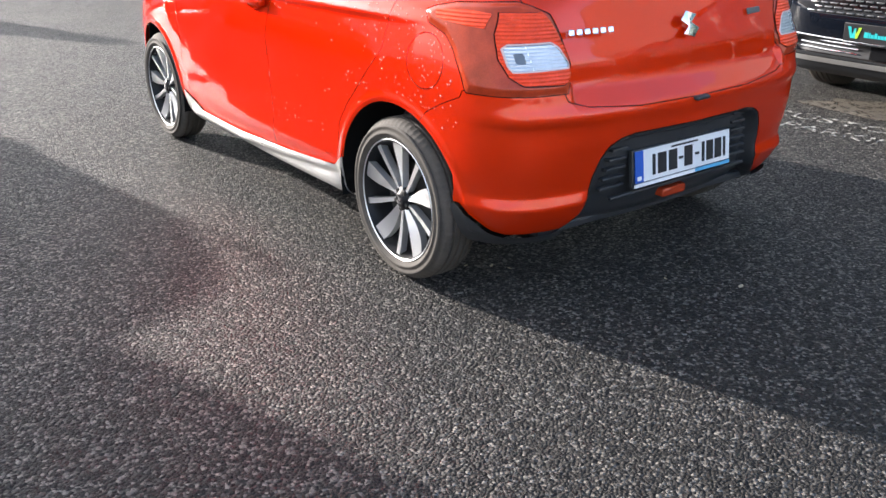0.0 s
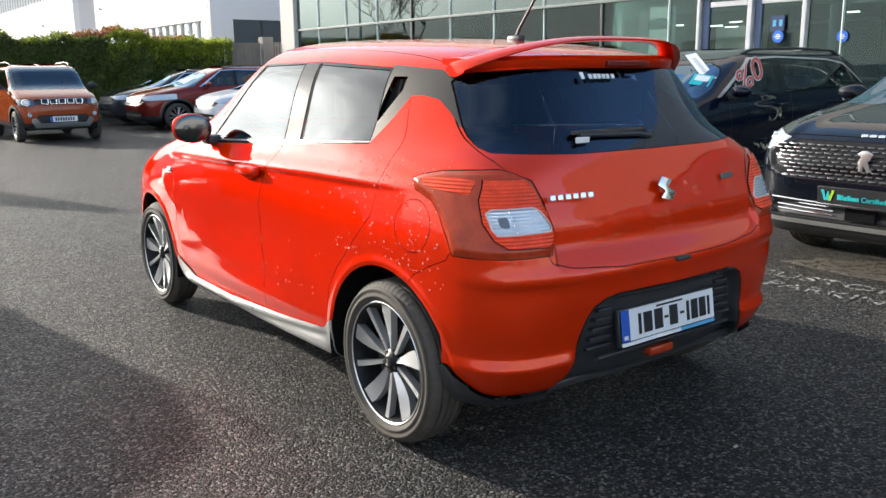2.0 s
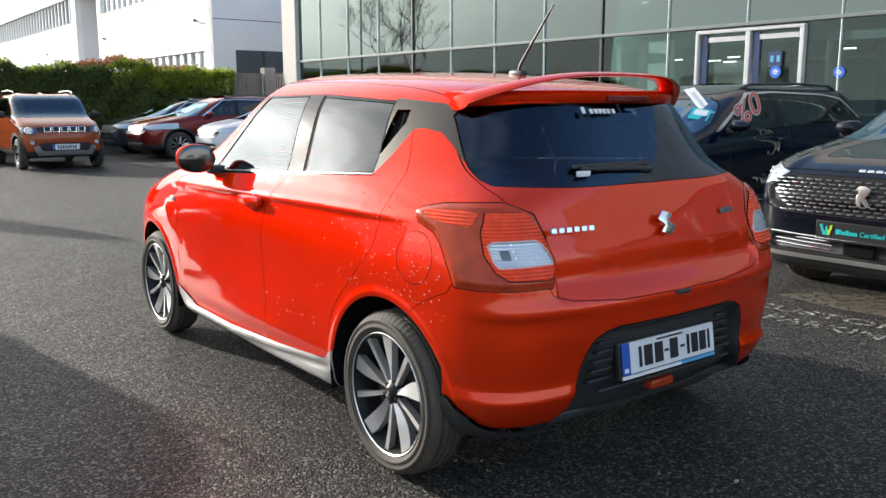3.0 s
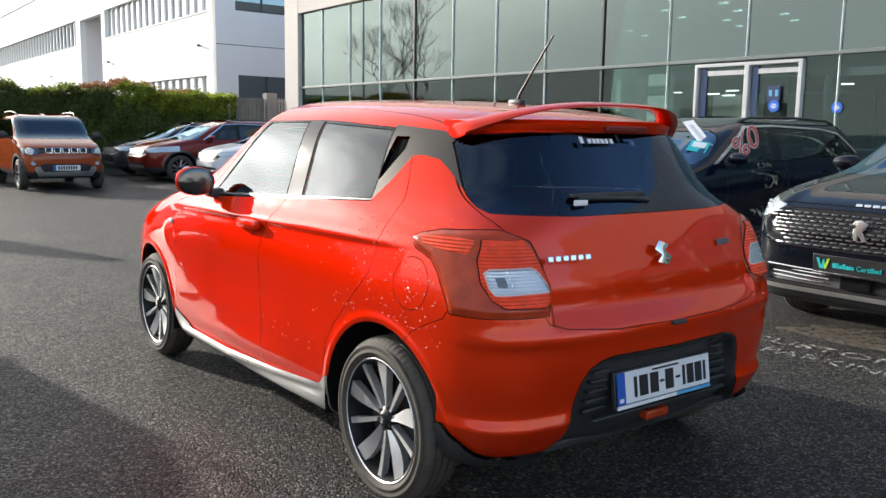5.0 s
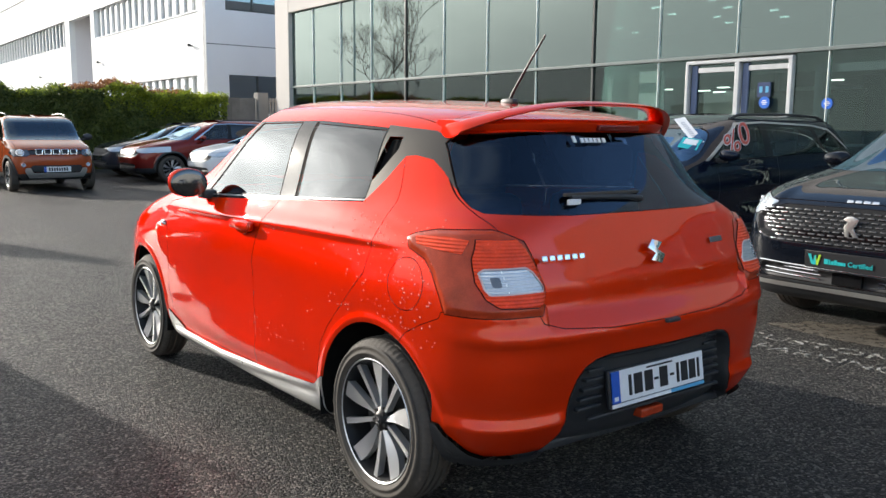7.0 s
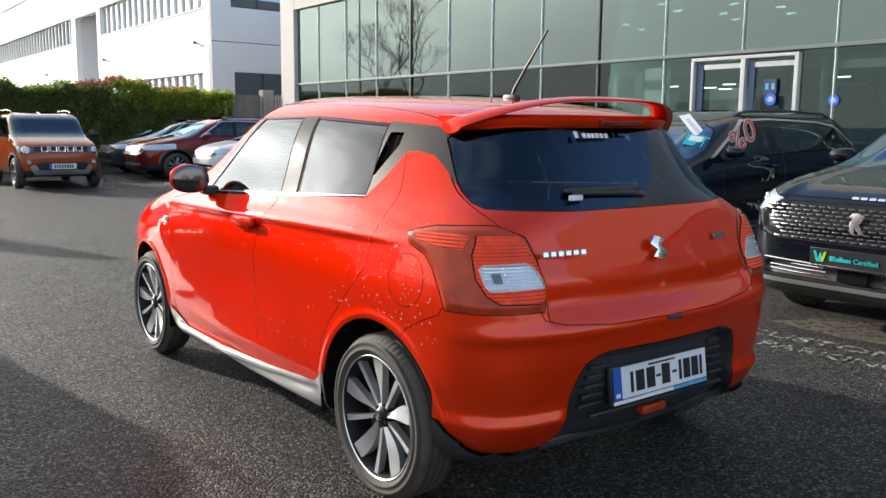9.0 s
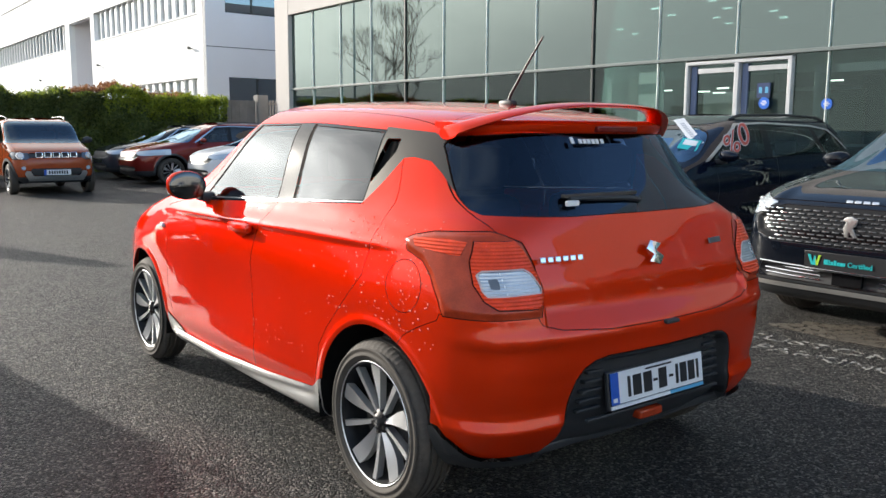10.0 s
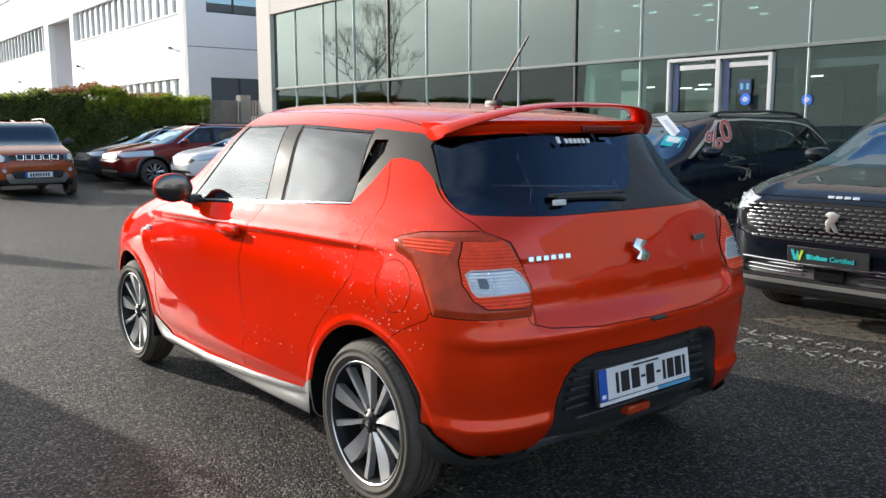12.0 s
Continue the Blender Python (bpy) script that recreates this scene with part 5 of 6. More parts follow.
def orange_crossover():
    root = tagged(new("mini_suv_car"), "small orange crossover with slotted grille and silver skid plate", "car")
    root.matrix_basis = pose(1.86, 16.1 + 3.04, 0, 0, 0, 180)
    rings = [(0.34, 0.28, 0.25, 0.76, -0.50, 2.90, 5.5), (0.42, 0.36, 0.33, 0.83, -0.56, 2.99, 5.5), (0.56, 0.52, 0.48, 0.842, -0.60, 3.03, 5.2), (0.70, 0.68, 0.62, 0.845, -0.60, 3.04, 5.0),
             (0.84, 0.82, 0.74, 0.842, -0.58, 3.03, 4.8), (0.96, 0.94, 0.85, 0.835, -0.55, 2.98, 4.8), (1.04, 1.02, 0.95, 0.81, -0.52, 2.75, 4.6), (1.12, 1.08, 1.04, 0.775, -0.49, 2.25, 4.5),
             (1.24, 1.22, 1.20, 0.755, -0.44, 2.0, 6.0), (1.40, 1.40, 1.38, 0.725, -0.37, 1.78, 6.0), (1.49, 1.50, 1.48, 0.685, -0.32, 1.62, 5.5), (1.54, 1.56, 1.53, 0.60, -0.25, 1.3, 3.8),
             (1.57, 1.585, 1.56, 0.38, -0.1, 1.05, 3.4), (1.58, 1.60, 1.575, 0.18, 0.3, 0.85, 3.0), (1.58, 1.60, 1.58, 0.0, 0.5, 0.7, 3.0)]
    skid = both_of(front_area([(0, 0.40), (0.44, 0.40), (0.50, 0.50), (0.58, 0.50), (0.60, 0.44), (0.52, 0.30), (0, 0.30)], 2.6))
    V, N, T = car_shell(rings, 1.2, 220, 6, None, 1.1)
    a_line = lambda V: ((V[:, 1] - 1.95) * 0.42 + (V[:, 2] - 1.06) * 0.45) / 0.616
    screen = lambda V: np.maximum.reduce([0.028 - a_line(V), 1.065 - V[:, 2], V[:, 2] - 1.525, np.abs(V[:, 0]) - 0.75, 1.2 - V[:, 1]])
    fy, wr = 2.435, 0.32
    plan = [
        ("arch", any_of(disc_area(0, wr, 0.375), disc_area(fy, wr, 0.375), side_area([(-0.37, 0.34), (0.37, 0.34), (0.36, 0), (-0.36, 0)]), side_area([(fy - 0.37, 0.34), (fy + 0.37, 0.34), (fy + 0.36, 0), (fy - 0.36, 0)])), 0, 0, None, "no", ""),
        ("below", lambda V: V[:, 2] - 0.25, 0, 0, None, "no", ""),
        ("side_window", side_area([(1.72, 1.10), (1.45, 1.43), (0.10, 1.45), (0.05, 1.12)]), 0, -0.003, GLASS_DARK, "two", "side window"),
        ("pillar_trim", side_area([(1.88, 1.07), (1.50, 1.46), (-0.05, 1.475), (-0.1, 1.09)]), 0, 0, BLACK_GLOSS, "two", "black window frame"),
        ("windscreen", screen, 0.006, -0.003, GLASS_SHADE, "one", "windscreen"),
        ("rear_window", rear_area([(0, 1.10), (0.62, 1.12), (0.58, 1.42), (0, 1.45)], 0), 0.005, 0, GLASS_DARK, "one", "rear window"),
        ("headlamp_lens", lambda V: np.maximum(np.hypot(np.abs(V[:, 0]) - 0.655, V[:, 2] - 0.805) - 0.046, 2.5 - V[:, 1]), 0.006, 0.006, LAMP_CLEAR, "two", "round clear headlamp lens"),
        ("headlamp_ring", lambda V: np.maximum(np.hypot(np.abs(V[:, 0]) - 0.655, V[:, 2] - 0.805) - 0.066, 2.5 - V[:, 1]), 0.002, 0.008, CHROME, "two", "bright headlamp ring"),
        ("headlamp", front_area([(0.49, 0.775), (0.56, 0.735), (0.76, 0.735), (0.80, 0.80), (0.77, 0.875), (0.52, 0.865)], 2.5), 0.008, 0.004, SMOKED, "two", "smoked squarish headlamp"),
        ("front_grille", front_area([(0, 0.765), (0.49, 0.775), (0.50, 0.86), (0, 0.855)], 2.5), 0.008, -0.012, BLACK_PLASTIC, "one", "black grille panel with slots"),
        ("skid_plate", skid, 0.006, 0.012, SILVER_TRIM, "one", "silver lower bumper skid plate"),
        ("lower_grille", any_of(front_area([(0, 0.55), (0.46, 0.55), (0.56, 0.42), (0, 0.38)], 2.6), lambda V: np.maximum(V[:, 2] - 0.36, 2.72 - V[:, 1])), 0.004, 0, BLACK_PLASTIC, "one", "black lower bumper"),
        ("sill_cladding", lambda V: V[:, 2] - 0.38, 0, 0.01, BLACK_PLASTIC, "one", "black sill cladding"),
        ("arch_cladding", disc_area(0, wr, 0.43), 0, 0.012, BLACK_PLASTIC, "two", "black arch cladding"),
        ("arch_cladding", disc_area(fy, wr, 0.43), 0, 0.012, BLACK_PLASTIC, "two", "black arch cladding"),
        ("bonnet", lambda V: np.maximum.reduce([np.abs(V[:, 0]) - 0.70, 0.90 - V[:, 2], 1.9 - V[:, 1], V[:, 2] - 1.10]), 0.006, 0, ORANGE, "one", "orange bonnet"),
        ("front_door", side_area([(2.0, 1.05), (1.95, 0.34), (1.0, 0.34), (1.0, 1.09)]), 0.005, 0, ORANGE, "two", "orange front door"),
        ("roof", lambda V: np.maximum(np.abs(V[:, 0]) - 0.56, 1.49 - V[:, 2]), 0.006, 0, ORANGE, "one", "orange roof panel"),
    ]
    cut_body(root, V, N, T, plan, SEAM, ("body_shell", ORANGE, "orange wings and bumper"))
    for k in range(5):
        x = (k - 2) * 0.165
        bm = bmesh.new()
        tube(bm, [(x - 0.062, 3.030, 0.872), (x - 0.058, 3.045, 0.775), (x + 0.058, 3.045, 0.775), (x + 0.062, 3.030, 0.872), (x - 0.062, 3.030, 0.874)], 0.013, 6)
        part("grille_slot", bm, CHROME, root, smooth=True)
    plate = new("number_plate")
    plate.parent = root
    plate.matrix_basis = pose(0, 3.060, 0.470, 0, 0, 180)
    boxed("plate_face", (-0.26, 0.26, -0.004, 0.01, -0.055, 0.055), PLATE_WHITE, plate, 0.003)
    boxed("country_band", (-0.26, -0.215, -0.006, 0, -0.055, 0.055), PLATE_BLUE, plate)
    for k in range(8):
        boxed("plate_bar", (-0.17 + 0.048 * k, -0.14 + 0.048 * k, -0.006, 0, -0.034, 0.034), INK, plate)
    for s in (-1, 1):
        bm = bmesh.new()
        lathe(bm, [(0.0, 0.001), (0.010, 0.032), (0.0, 0.042), (-0.03, 0.044)], 24)
        bmesh.ops.transform(bm, matrix=pose(s * 0.62, 2.99, 0.56, 0, 0, 90), verts=bm.verts)
        part("fog_lamp", bm, LAMP_CLEAR, root, smooth=True)
        bm = bmesh.new()
        tube(bm, [(s * 0.60, 0.0, 1.55), (s * 0.615, 0.2, 1.615), (s * 0.615, 0.9, 1.63), (s * 0.60, 1.30, 1.60), (s * 0.585, 1.40, 1.55)], 0.014, 8)
        part("roof_rail", bm, BLACK_PLASTIC, root, smooth=True)
        bm = bmesh.new()
        bmesh.ops.create_uvsphere(bm, u_segments=20, v_segments=12, radius=1, matrix=Matrix.Translation((s * 0.955, 1.76, 1.12)) @ Matrix.Diagonal((0.11, 0.06, 0.075, 1)))
        part("door_mirror", bm, BLACK_PLASTIC, root, smooth=True)
        boxed("mirror_foot", (s * 0.83 - 0.06, s * 0.83 + 0.06, 1.74, 1.80, 1.05, 1.09), BLACK_PLASTIC, root, 0.01)
    for wy in (0.0, fy):
        arch_liner(root, wy, wr, 0.38, 0.835, 0.52, 1.2, 1.85)
        wheel(root, -0.825, wy, wr, 0.175, 0.21, left=True)
        wheel(root, 0.825, wy, wr, 0.175, 0.21, left=False)
    cabin(root, 0.58, -0.4, 2.4, 0.25, 1.04, (0.2, 1.0))
    return root


orange_car = orange_crossover()


# ---- ground ----
bm = bmesh.new()
bmesh.ops.create_grid(bm, x_segments=2, y_segments=2, size=1500)
ground = tagged(part("ground", bm, ASPHALT), "dark worn asphalt of the forecourt", "ground", kind="structure")

CLAD = surface("pale_cladding", (0.54, 0.50, 0.47), 0.75, vary=0.05, scale=0.8)
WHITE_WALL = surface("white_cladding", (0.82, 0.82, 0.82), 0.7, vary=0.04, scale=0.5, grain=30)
# White walls out of the sun: their lilac-grey shade is put into the colour.
SHADE_PANEL = surface("shaded_white_panel", (0.72, 0.70, 0.72), 0.6, vary=0.05, scale=0.5)
MULLION = surface("pale_aluminium", (0.70, 0.76, 0.73), 0.45, metal=0.1)
TRANSOM = surface("grey_green_transom", (0.15, 0.18, 0.175), 0.6)
DARK_JOINT = surface("dark_joint", (0.03, 0.035, 0.035), 0.5)
WHITE_FRAME = surface("white_door_frame", (0.52, 0.53, 0.54), 0.4)
BLUE_FRAME = surface("blue_grey_frame", (0.10, 0.14, 0.25), 0.5)
GLASS_WALL = pane_glass("green_facade_glass", (0.22, 0.31, 0.30), 0.17, wave=0.012, sheen=(0.84, 1.0, 0.94))
GLASS_LOW = pane_glass("clearer_facade_glass", (0.50, 0.60, 0.57), 0.015, sheen=(0.84, 1.0, 0.95))
GLASS_GREY = pane_glass("grey_window_glass", (0.20, 0.24, 0.28), 0.16)
GLASS_PALE = pane_glass("pale_window_glass", (0.20, 0.24, 0.28), 0.42)
GLASS_WIN = pane_glass("blue_window_glass", (0.05, 0.09, 0.18), 0.20, sheen=(0.7, 0.85, 1.0))
ROOM = surface("showroom_wall", (0.26, 0.30, 0.29), 0.8)
ROOM_DARK = surface("showroom_dark_wall", (0.16, 0.17, 0.16), 0.8)
ROOM_FLOOR = surface("showroom_floor_tile", (0.30, 0.30, 0.29), 0.3)
SIGN_BLUE = surface("blue_sign", (0.02, 0.14, 0.62), 0.4)
SIGN_NAVY = surface("navy_sign", (0.02, 0.04, 0.12), 0.4)
BOARD = surface("pale_display_board", (0.62, 0.70, 0.72), 0.5, vary=0.05)
COUNTER = surface("dark_counter", (0.07, 0.065, 0.055), 0.5, vary=0.2)
BLUE_GREY = surface("blue_grey_steel", (0.20, 0.24, 0.29), 0.5)
TUBE_LIGHT = glow("tube_light", (1.0, 0.97, 0.9), 6.0)

# ---- showroom ----
FX = 11.4
Y_END, Y_NEAR, BAY, DARK0 = 25.0, -14.0, 1.757, 10.19
showroom = tagged(new("showroom_building"), "showroom with a green glass curtain wall and pale cladding end column", "building", kind="structure")
boxed("end_column", (FX - 0.12, FX + 0.5, 24.0, Y_END, 0, 8), CLAD, showroom, 0.02)
boxed("upper_cladding", (FX - 0.12, FX + 0.4, Y_NEAR, 24.0, 5.25, 8), CLAD, showroom, 0.02)
boxed("side_wall", (FX + 0.5, FX + 14, Y_END - 0.3, Y_END, 0, 8), CLAD, showroom)
boxed("near_wall", (FX, FX + 14, Y_NEAR - 0.3, Y_NEAR, 0, 8), CLAD, showroom)
boxed("back_wall", (FX + 10, FX + 10.3, Y_NEAR, Y_END - 0.3, 0, 8), ROOM, showroom)
boxed("roof_deck", (FX + 0.4, FX + 10, Y_NEAR, Y_END - 0.3, 4.6, 4.8), ROOM, showroom)
boxed("showroom_floor", (FX + 0.1, FX + 10, Y_NEAR, Y_END - 0.3, 0.0, 0.06), ROOM_FLOOR, showroom)
boxed("mezzanine", (FX + 4.5, FX + 10, Y_NEAR, Y_END - 0.3, 2.75, 3.0), ROOM, showroom)
boxed("inner_partition", (FX + 4.5, FX + 4.7, 8.6, 24, 0.06, 2.75), ROOM_DARK, showroom)
boxed("inner_partition", (FX + 3.2, FX + 3.4, 8.4, 9.6, 0.06, 2.3), WHITE_FRAME, showroom)
boxed("inner_partition", (FX + 6.5, FX + 6.7, -10, 7.5, 0.06, 2.75), ROOM_DARK, showroom)
joints = []
y = DARK0 - BAY * 13
while y < 24.0:
    joints.append((y, abs(round((y - DARK0) / BAY)) % 4 == 0))
    y += BAY
DOOR_L, DOOR_R, DOOR_M, HEAD = 7.74, 5.54, 6.62, 2.70
for y, dark in joints:
    w = 0.028 if dark else 0.009
    boxed("mullion", (FX - 0.03, FX + 0.10, y - w, y + w, 2.80, 5.25), DARK_JOINT if dark else MULLION, showroom, 0.004)
    if not DOOR_R - 0.1 < y < DOOR_L + 0.1:
        boxed("mullion", (FX - 0.02, FX + 0.10, y - w, y + w, 0.06, 2.735), DARK_JOINT if dark else MULLION, showroom, 0.004)
edges = [Y_NEAR] + [y for y, d in joints] + [24.0]
for a, b in zip(edges, edges[1:]):
    g = boxed("glass_pane", (FX + 0.012, FX + 0.02, a + 0.02, b - 0.02, 2.80, 5.25), GLASS_WALL, showroom)
    g.visible_shadow = False
    for c, d in ((a, min(b, DOOR_R)), (max(a, DOOR_L), b)):
        if d - c > 0.1:
            g = boxed("glass_pane", (FX + 0.022, FX + 0.03, c + 0.02, d - 0.02, 0.06, 2.735), GLASS_LOW, showroom)
            g.visible_shadow = False
boxed("transom", (FX - 0.05, FX + 0.12, Y_NEAR, 24.9, 2.735, 2.80), TRANSOM, showroom, 0.01)
boxed("plinth", (FX - 0.04, FX + 0.10, Y_NEAR, 24.0, 0, 0.06), DARK_JOINT, showroom)
door = new("entrance_door")
door.parent = showroom
door["label"] = "white framed double entrance door"
for a, b in ((DOOR_L - 0.06, DOOR_L), (DOOR_M - 0.045, DOOR_M + 0.045), (DOOR_R, DOOR_R + 0.075)):
    boxed("door_post", (FX - 0.06, FX + 0.06, a, b, 0, HEAD - 0.06), WHITE_FRAME, door, 0.008)
boxed("door_head", (FX - 0.06, FX + 0.06, DOOR_R, DOOR_L, HEAD - 0.06, HEAD), WHITE_FRAME, door, 0.008)
boxed("leaf_head", (FX + 0.0, FX + 0.05, DOOR_M + 0.10, DOOR_L - 0.25, HEAD - 0.22, HEAD - 0.13), WHITE_FRAME, door, 0.006)
boxed("leaf_head", (FX + 0.0, FX + 0.05, DOOR_R + 0.12, DOOR_M - 0.2, HEAD - 0.22, HEAD - 0.13), WHITE_FRAME, door, 0.006)
for a in (DOOR_L - 0.22, DOOR_M - 0.20):
    boxed("leaf_stile", (FX + 0.01, FX + 0.05, a, a + 0.12, 0, HEAD - 0.08), BLUE_FRAME, door, 0.006)
for a, b in ((DOOR_M + 0.06, DOOR_L - 0.10), (DOOR_R + 0.10, DOOR_M - 0.07)):
    g = boxed("door_pane", (FX + 0.052, FX + 0.058, a, b, 0.02, HEAD - 0.07), GLASS_LOW, door)
    g.visible_shadow = False


def round_sign(y, z, r, square):
    """A round blue notice with print bars, and a navy plate above it."""
    bm = bmesh.new()
    lathe(bm, [(-0.004, 0.001), (-0.004, r), (0.0, r)], 32)
    bmesh.ops.translate(bm, verts=bm.verts, vec=(FX - 0.008, y, z))
    ob = tagged(part("round_notice", bm, SIGN_BLUE), "round blue notice with white print on the glass", "sign")
    for k in (-1, 0, 1):
        boxed("print_bar", (FX - 0.017, FX - 0.012, y - r * 0.55 + 0.02 * abs(k), y + r * 0.55 - 0.02 * abs(k), z + k * r * 0.3 - r * 0.08, z + k * r * 0.3 + r * 0.08), WHITE_PRINT, ob)
    if square:
        sq = tagged(boxed("notice_plate", (FX - 0.010, FX + 0.02, y - 0.10, y + 0.15, z + r * 0.9, z + r * 0.9 + 0.26), SIGN_NAVY), "navy square notice on the door glass", "sign")
        for dy in (-0.04, 0.08):
            boxed("notice_mark", (FX - 0.014, FX - 0.009, y + dy - 0.03, y + dy + 0.03, z + r * 0.9 + 0.08, z + r * 0.9 + 0.19), PALE_BLUE, sq)


round_sign(6.06, 1.90, 0.105, True)
round_sign(4.90, 1.86, 0.095, False)
for y in (10.35, 10.05):
    tagged(boxed("window_banner", (FX + 0.4, FX + 0.43, y - 0.06, y + 0.06, 0.06, 2.55), WHITE_FRAME), "tall narrow white banner behind the showroom glass", "banner", "window banners")
tagged(boxed("window_banner", (FX + 0.4, FX + 0.43, 16.9, 17.05, 0.06, 2.5), WHITE_FRAME), "tall narrow white banner behind the showroom glass", "banner", "window banners")
tagged(boxed("display_board", (FX + 0.55, FX + 0.60, 8.72, 9.36, 0.06, 2.62), BOARD, None, 0.005), "pale blue-white display board behind the showroom glass", "display board")
tagged(boxed("display_board", (FX + 1.30, FX + 1.36, 9.45, 10.25, 0.06, 2.60), ROOM_DARK, None, 0.005), "grey display board behind the showroom glass", "display board")
counter = tagged(new("reception_counter"), "dark reception counter behind the entrance doors", "counter")
boxed("counter_body", (FX + 3.2, FX + 3.9, 6.2, 10.2, 0.06, 1.10), COUNTER, counter, 0.02)
boxed("counter_top", (FX + 3.1, FX + 4.0, 6.1, 10.3, 1.10, 1.15), WHITE_FRAME, counter, 0.01)
boxed("back_panel", (FX + 3.95, FX + 4.05, 6.2, 11.0, 0.06, 2.30), COUNTER, counter, 0.01)
for y0, z0 in ((8.75, 2.36), (8.85, 2.26), (9.25, 2.30), (6.15, 2.42), (10.3, 2.36)):
    tagged(boxed("strip_light", (FX + 2.9, FX + 2.94, y0, y0 + 0.30, z0, z0 + 0.025), TUBE_LIGHT), "slim strip light hanging in the showroom", "strip light", "showroom strip lights")
portal = tagged(new("inner_doorway"), "grey-blue framed inner doorway of the showroom", "doorway", kind="structure")
for a, b in ((4.05, 4.20), (5.55, 5.70)):
    boxed("doorway_post", (FX + 1.0, FX + 1.15, a, b, 0.06, 2.45), BLUE_GREY, portal, 0.01)
boxed("doorway_head", (FX + 1.0, FX + 1.15, 4.05, 5.70, 2.45, 2.60), BLUE_GREY, portal, 0.01)
for r in range(6):
    for c in range(12):
        if (r * 3 + c * 5) % 3 == 0:
            continue
        x, y = FX + 1.6 + 1.35 * r, -2 + 1.75 * c + 0.5 * (r % 2)
        lamp_ob = boxed("ceiling_light", (x - 0.02, x + 0.02, y - 0.12, y + 0.12, 4.56, 4.60), TUBE_LIGHT)
        tagged(lamp_ob, "slim tube light under the showroom ceiling", "ceiling light", "showroom lights")

# ---- white office building beyond the hedge ----
WX, WY = 11.85, 32.6
office = tagged(new("office_building"), "sunlit white clad office building with bands of windows", "building", kind="structure")


def wall_with_holes(name, axis, at, thick, a0, a1, z0, z1, holes, mat, parent):
    """A thick wall along y (axis 'y') or x, pierced by openings (a0, a1, z0, z1)."""
    cuts = sorted({a0, a1, *[h[0] for h in holes], *[h[1] for h in holes]})
    for p, q in zip(cuts, cuts[1:]):
        zs = [z0]
        for h in sorted([h for h in holes if h[0] <= p and h[1] >= q], key=lambda h: h[2]):
            zs += [h[2], h[3]]
        zs.append(z1)
        for lo, hi in zip(zs[::2], zs[1::2]):
            if hi - lo > 0.01:
                d = (at, at + thick, p, q, lo, hi) if axis == "y" else (p, q, at, at + thick, lo, hi)
                boxed(name, d, mat, parent)


front_holes = [(33.5, 49.0, 6.38, 7.95), (49.7, 54.4, 2.2, 7.85), (55.4, 82.0, 6.38, 7.95), (33.6, 46.5, 1.9, 3.62)]
wall_with_holes("front_wall", "y", WX, 0.35, WY, 90.0, 0, 10.5, front_holes, WHITE_WALL, office)
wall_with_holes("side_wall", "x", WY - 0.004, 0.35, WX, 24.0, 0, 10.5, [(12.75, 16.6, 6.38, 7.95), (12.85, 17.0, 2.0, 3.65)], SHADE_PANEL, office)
boxed("roof_slab", (WX, 24, WY, 90, 10.4, 10.6), WHITE_WALL, office)
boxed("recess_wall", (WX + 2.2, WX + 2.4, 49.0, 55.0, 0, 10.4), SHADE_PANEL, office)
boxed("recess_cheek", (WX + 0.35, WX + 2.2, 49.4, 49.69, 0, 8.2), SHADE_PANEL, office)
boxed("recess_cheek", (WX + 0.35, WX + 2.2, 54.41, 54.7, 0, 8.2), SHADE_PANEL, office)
boxed("downpipe", (WX + 2.0, WX + 2.15, 52.0, 52.2, 0, 8), DARK_JOINT, office, 0.02)
for (a, b, z0, z1), pane in ((front_holes[0], GLASS_PALE), (front_holes[2], GLASS_GREY), (front_holes[3], GLASS_PALE)):
    boxed("window_glass", (WX + 0.22, WX + 0.24, a, b, z0, z1), pane, office)
    boxed("window_sill", (WX - 0.04, WX + 0.2, a, b, z0 - 0.06, z0 - 0.002), WHITE_WALL, office)
    n = int((b - a) / 0.95)
    for i in range(n + 1):
        yy = a + (b - a) * i / n
        boxed("window_fin", (WX + 0.12, WX + 0.22, yy - 0.065, yy + 0.065, z0, z1), WHITE_WALL, office)
for z0, z1, a, b in ((6.38, 7.95, 12.75, 16.6), (2.0, 3.65, 12.85, 17.0)):
    boxed("window_glass", (a, b, WY + 0.14, WY + 0.16, z0, z1), GLASS_WIN, office)
    boxed("window_rail", (a, b, WY + 0.10, WY + 0.14, z0, z0 + 0.07), DARK_JOINT, office)
    for i in range(4):
        xx = a + (b - a) * i / 3
        boxed("window_rail", (xx - 0.035, xx + 0.035, WY + 0.10, WY + 0.14, z0, z1), DARK_JOINT, office)
for z in (4.9,):
    boxed("panel_joint", (WX + 0.01, 24, WY - 0.012, WY - 0.006, z, z + 0.03), DARK_JOINT, office)
boxed("office_core", (WX + 3.0, 23.5, WY + 1.5, 89, 0, 10.3), ROOM_DARK, office)
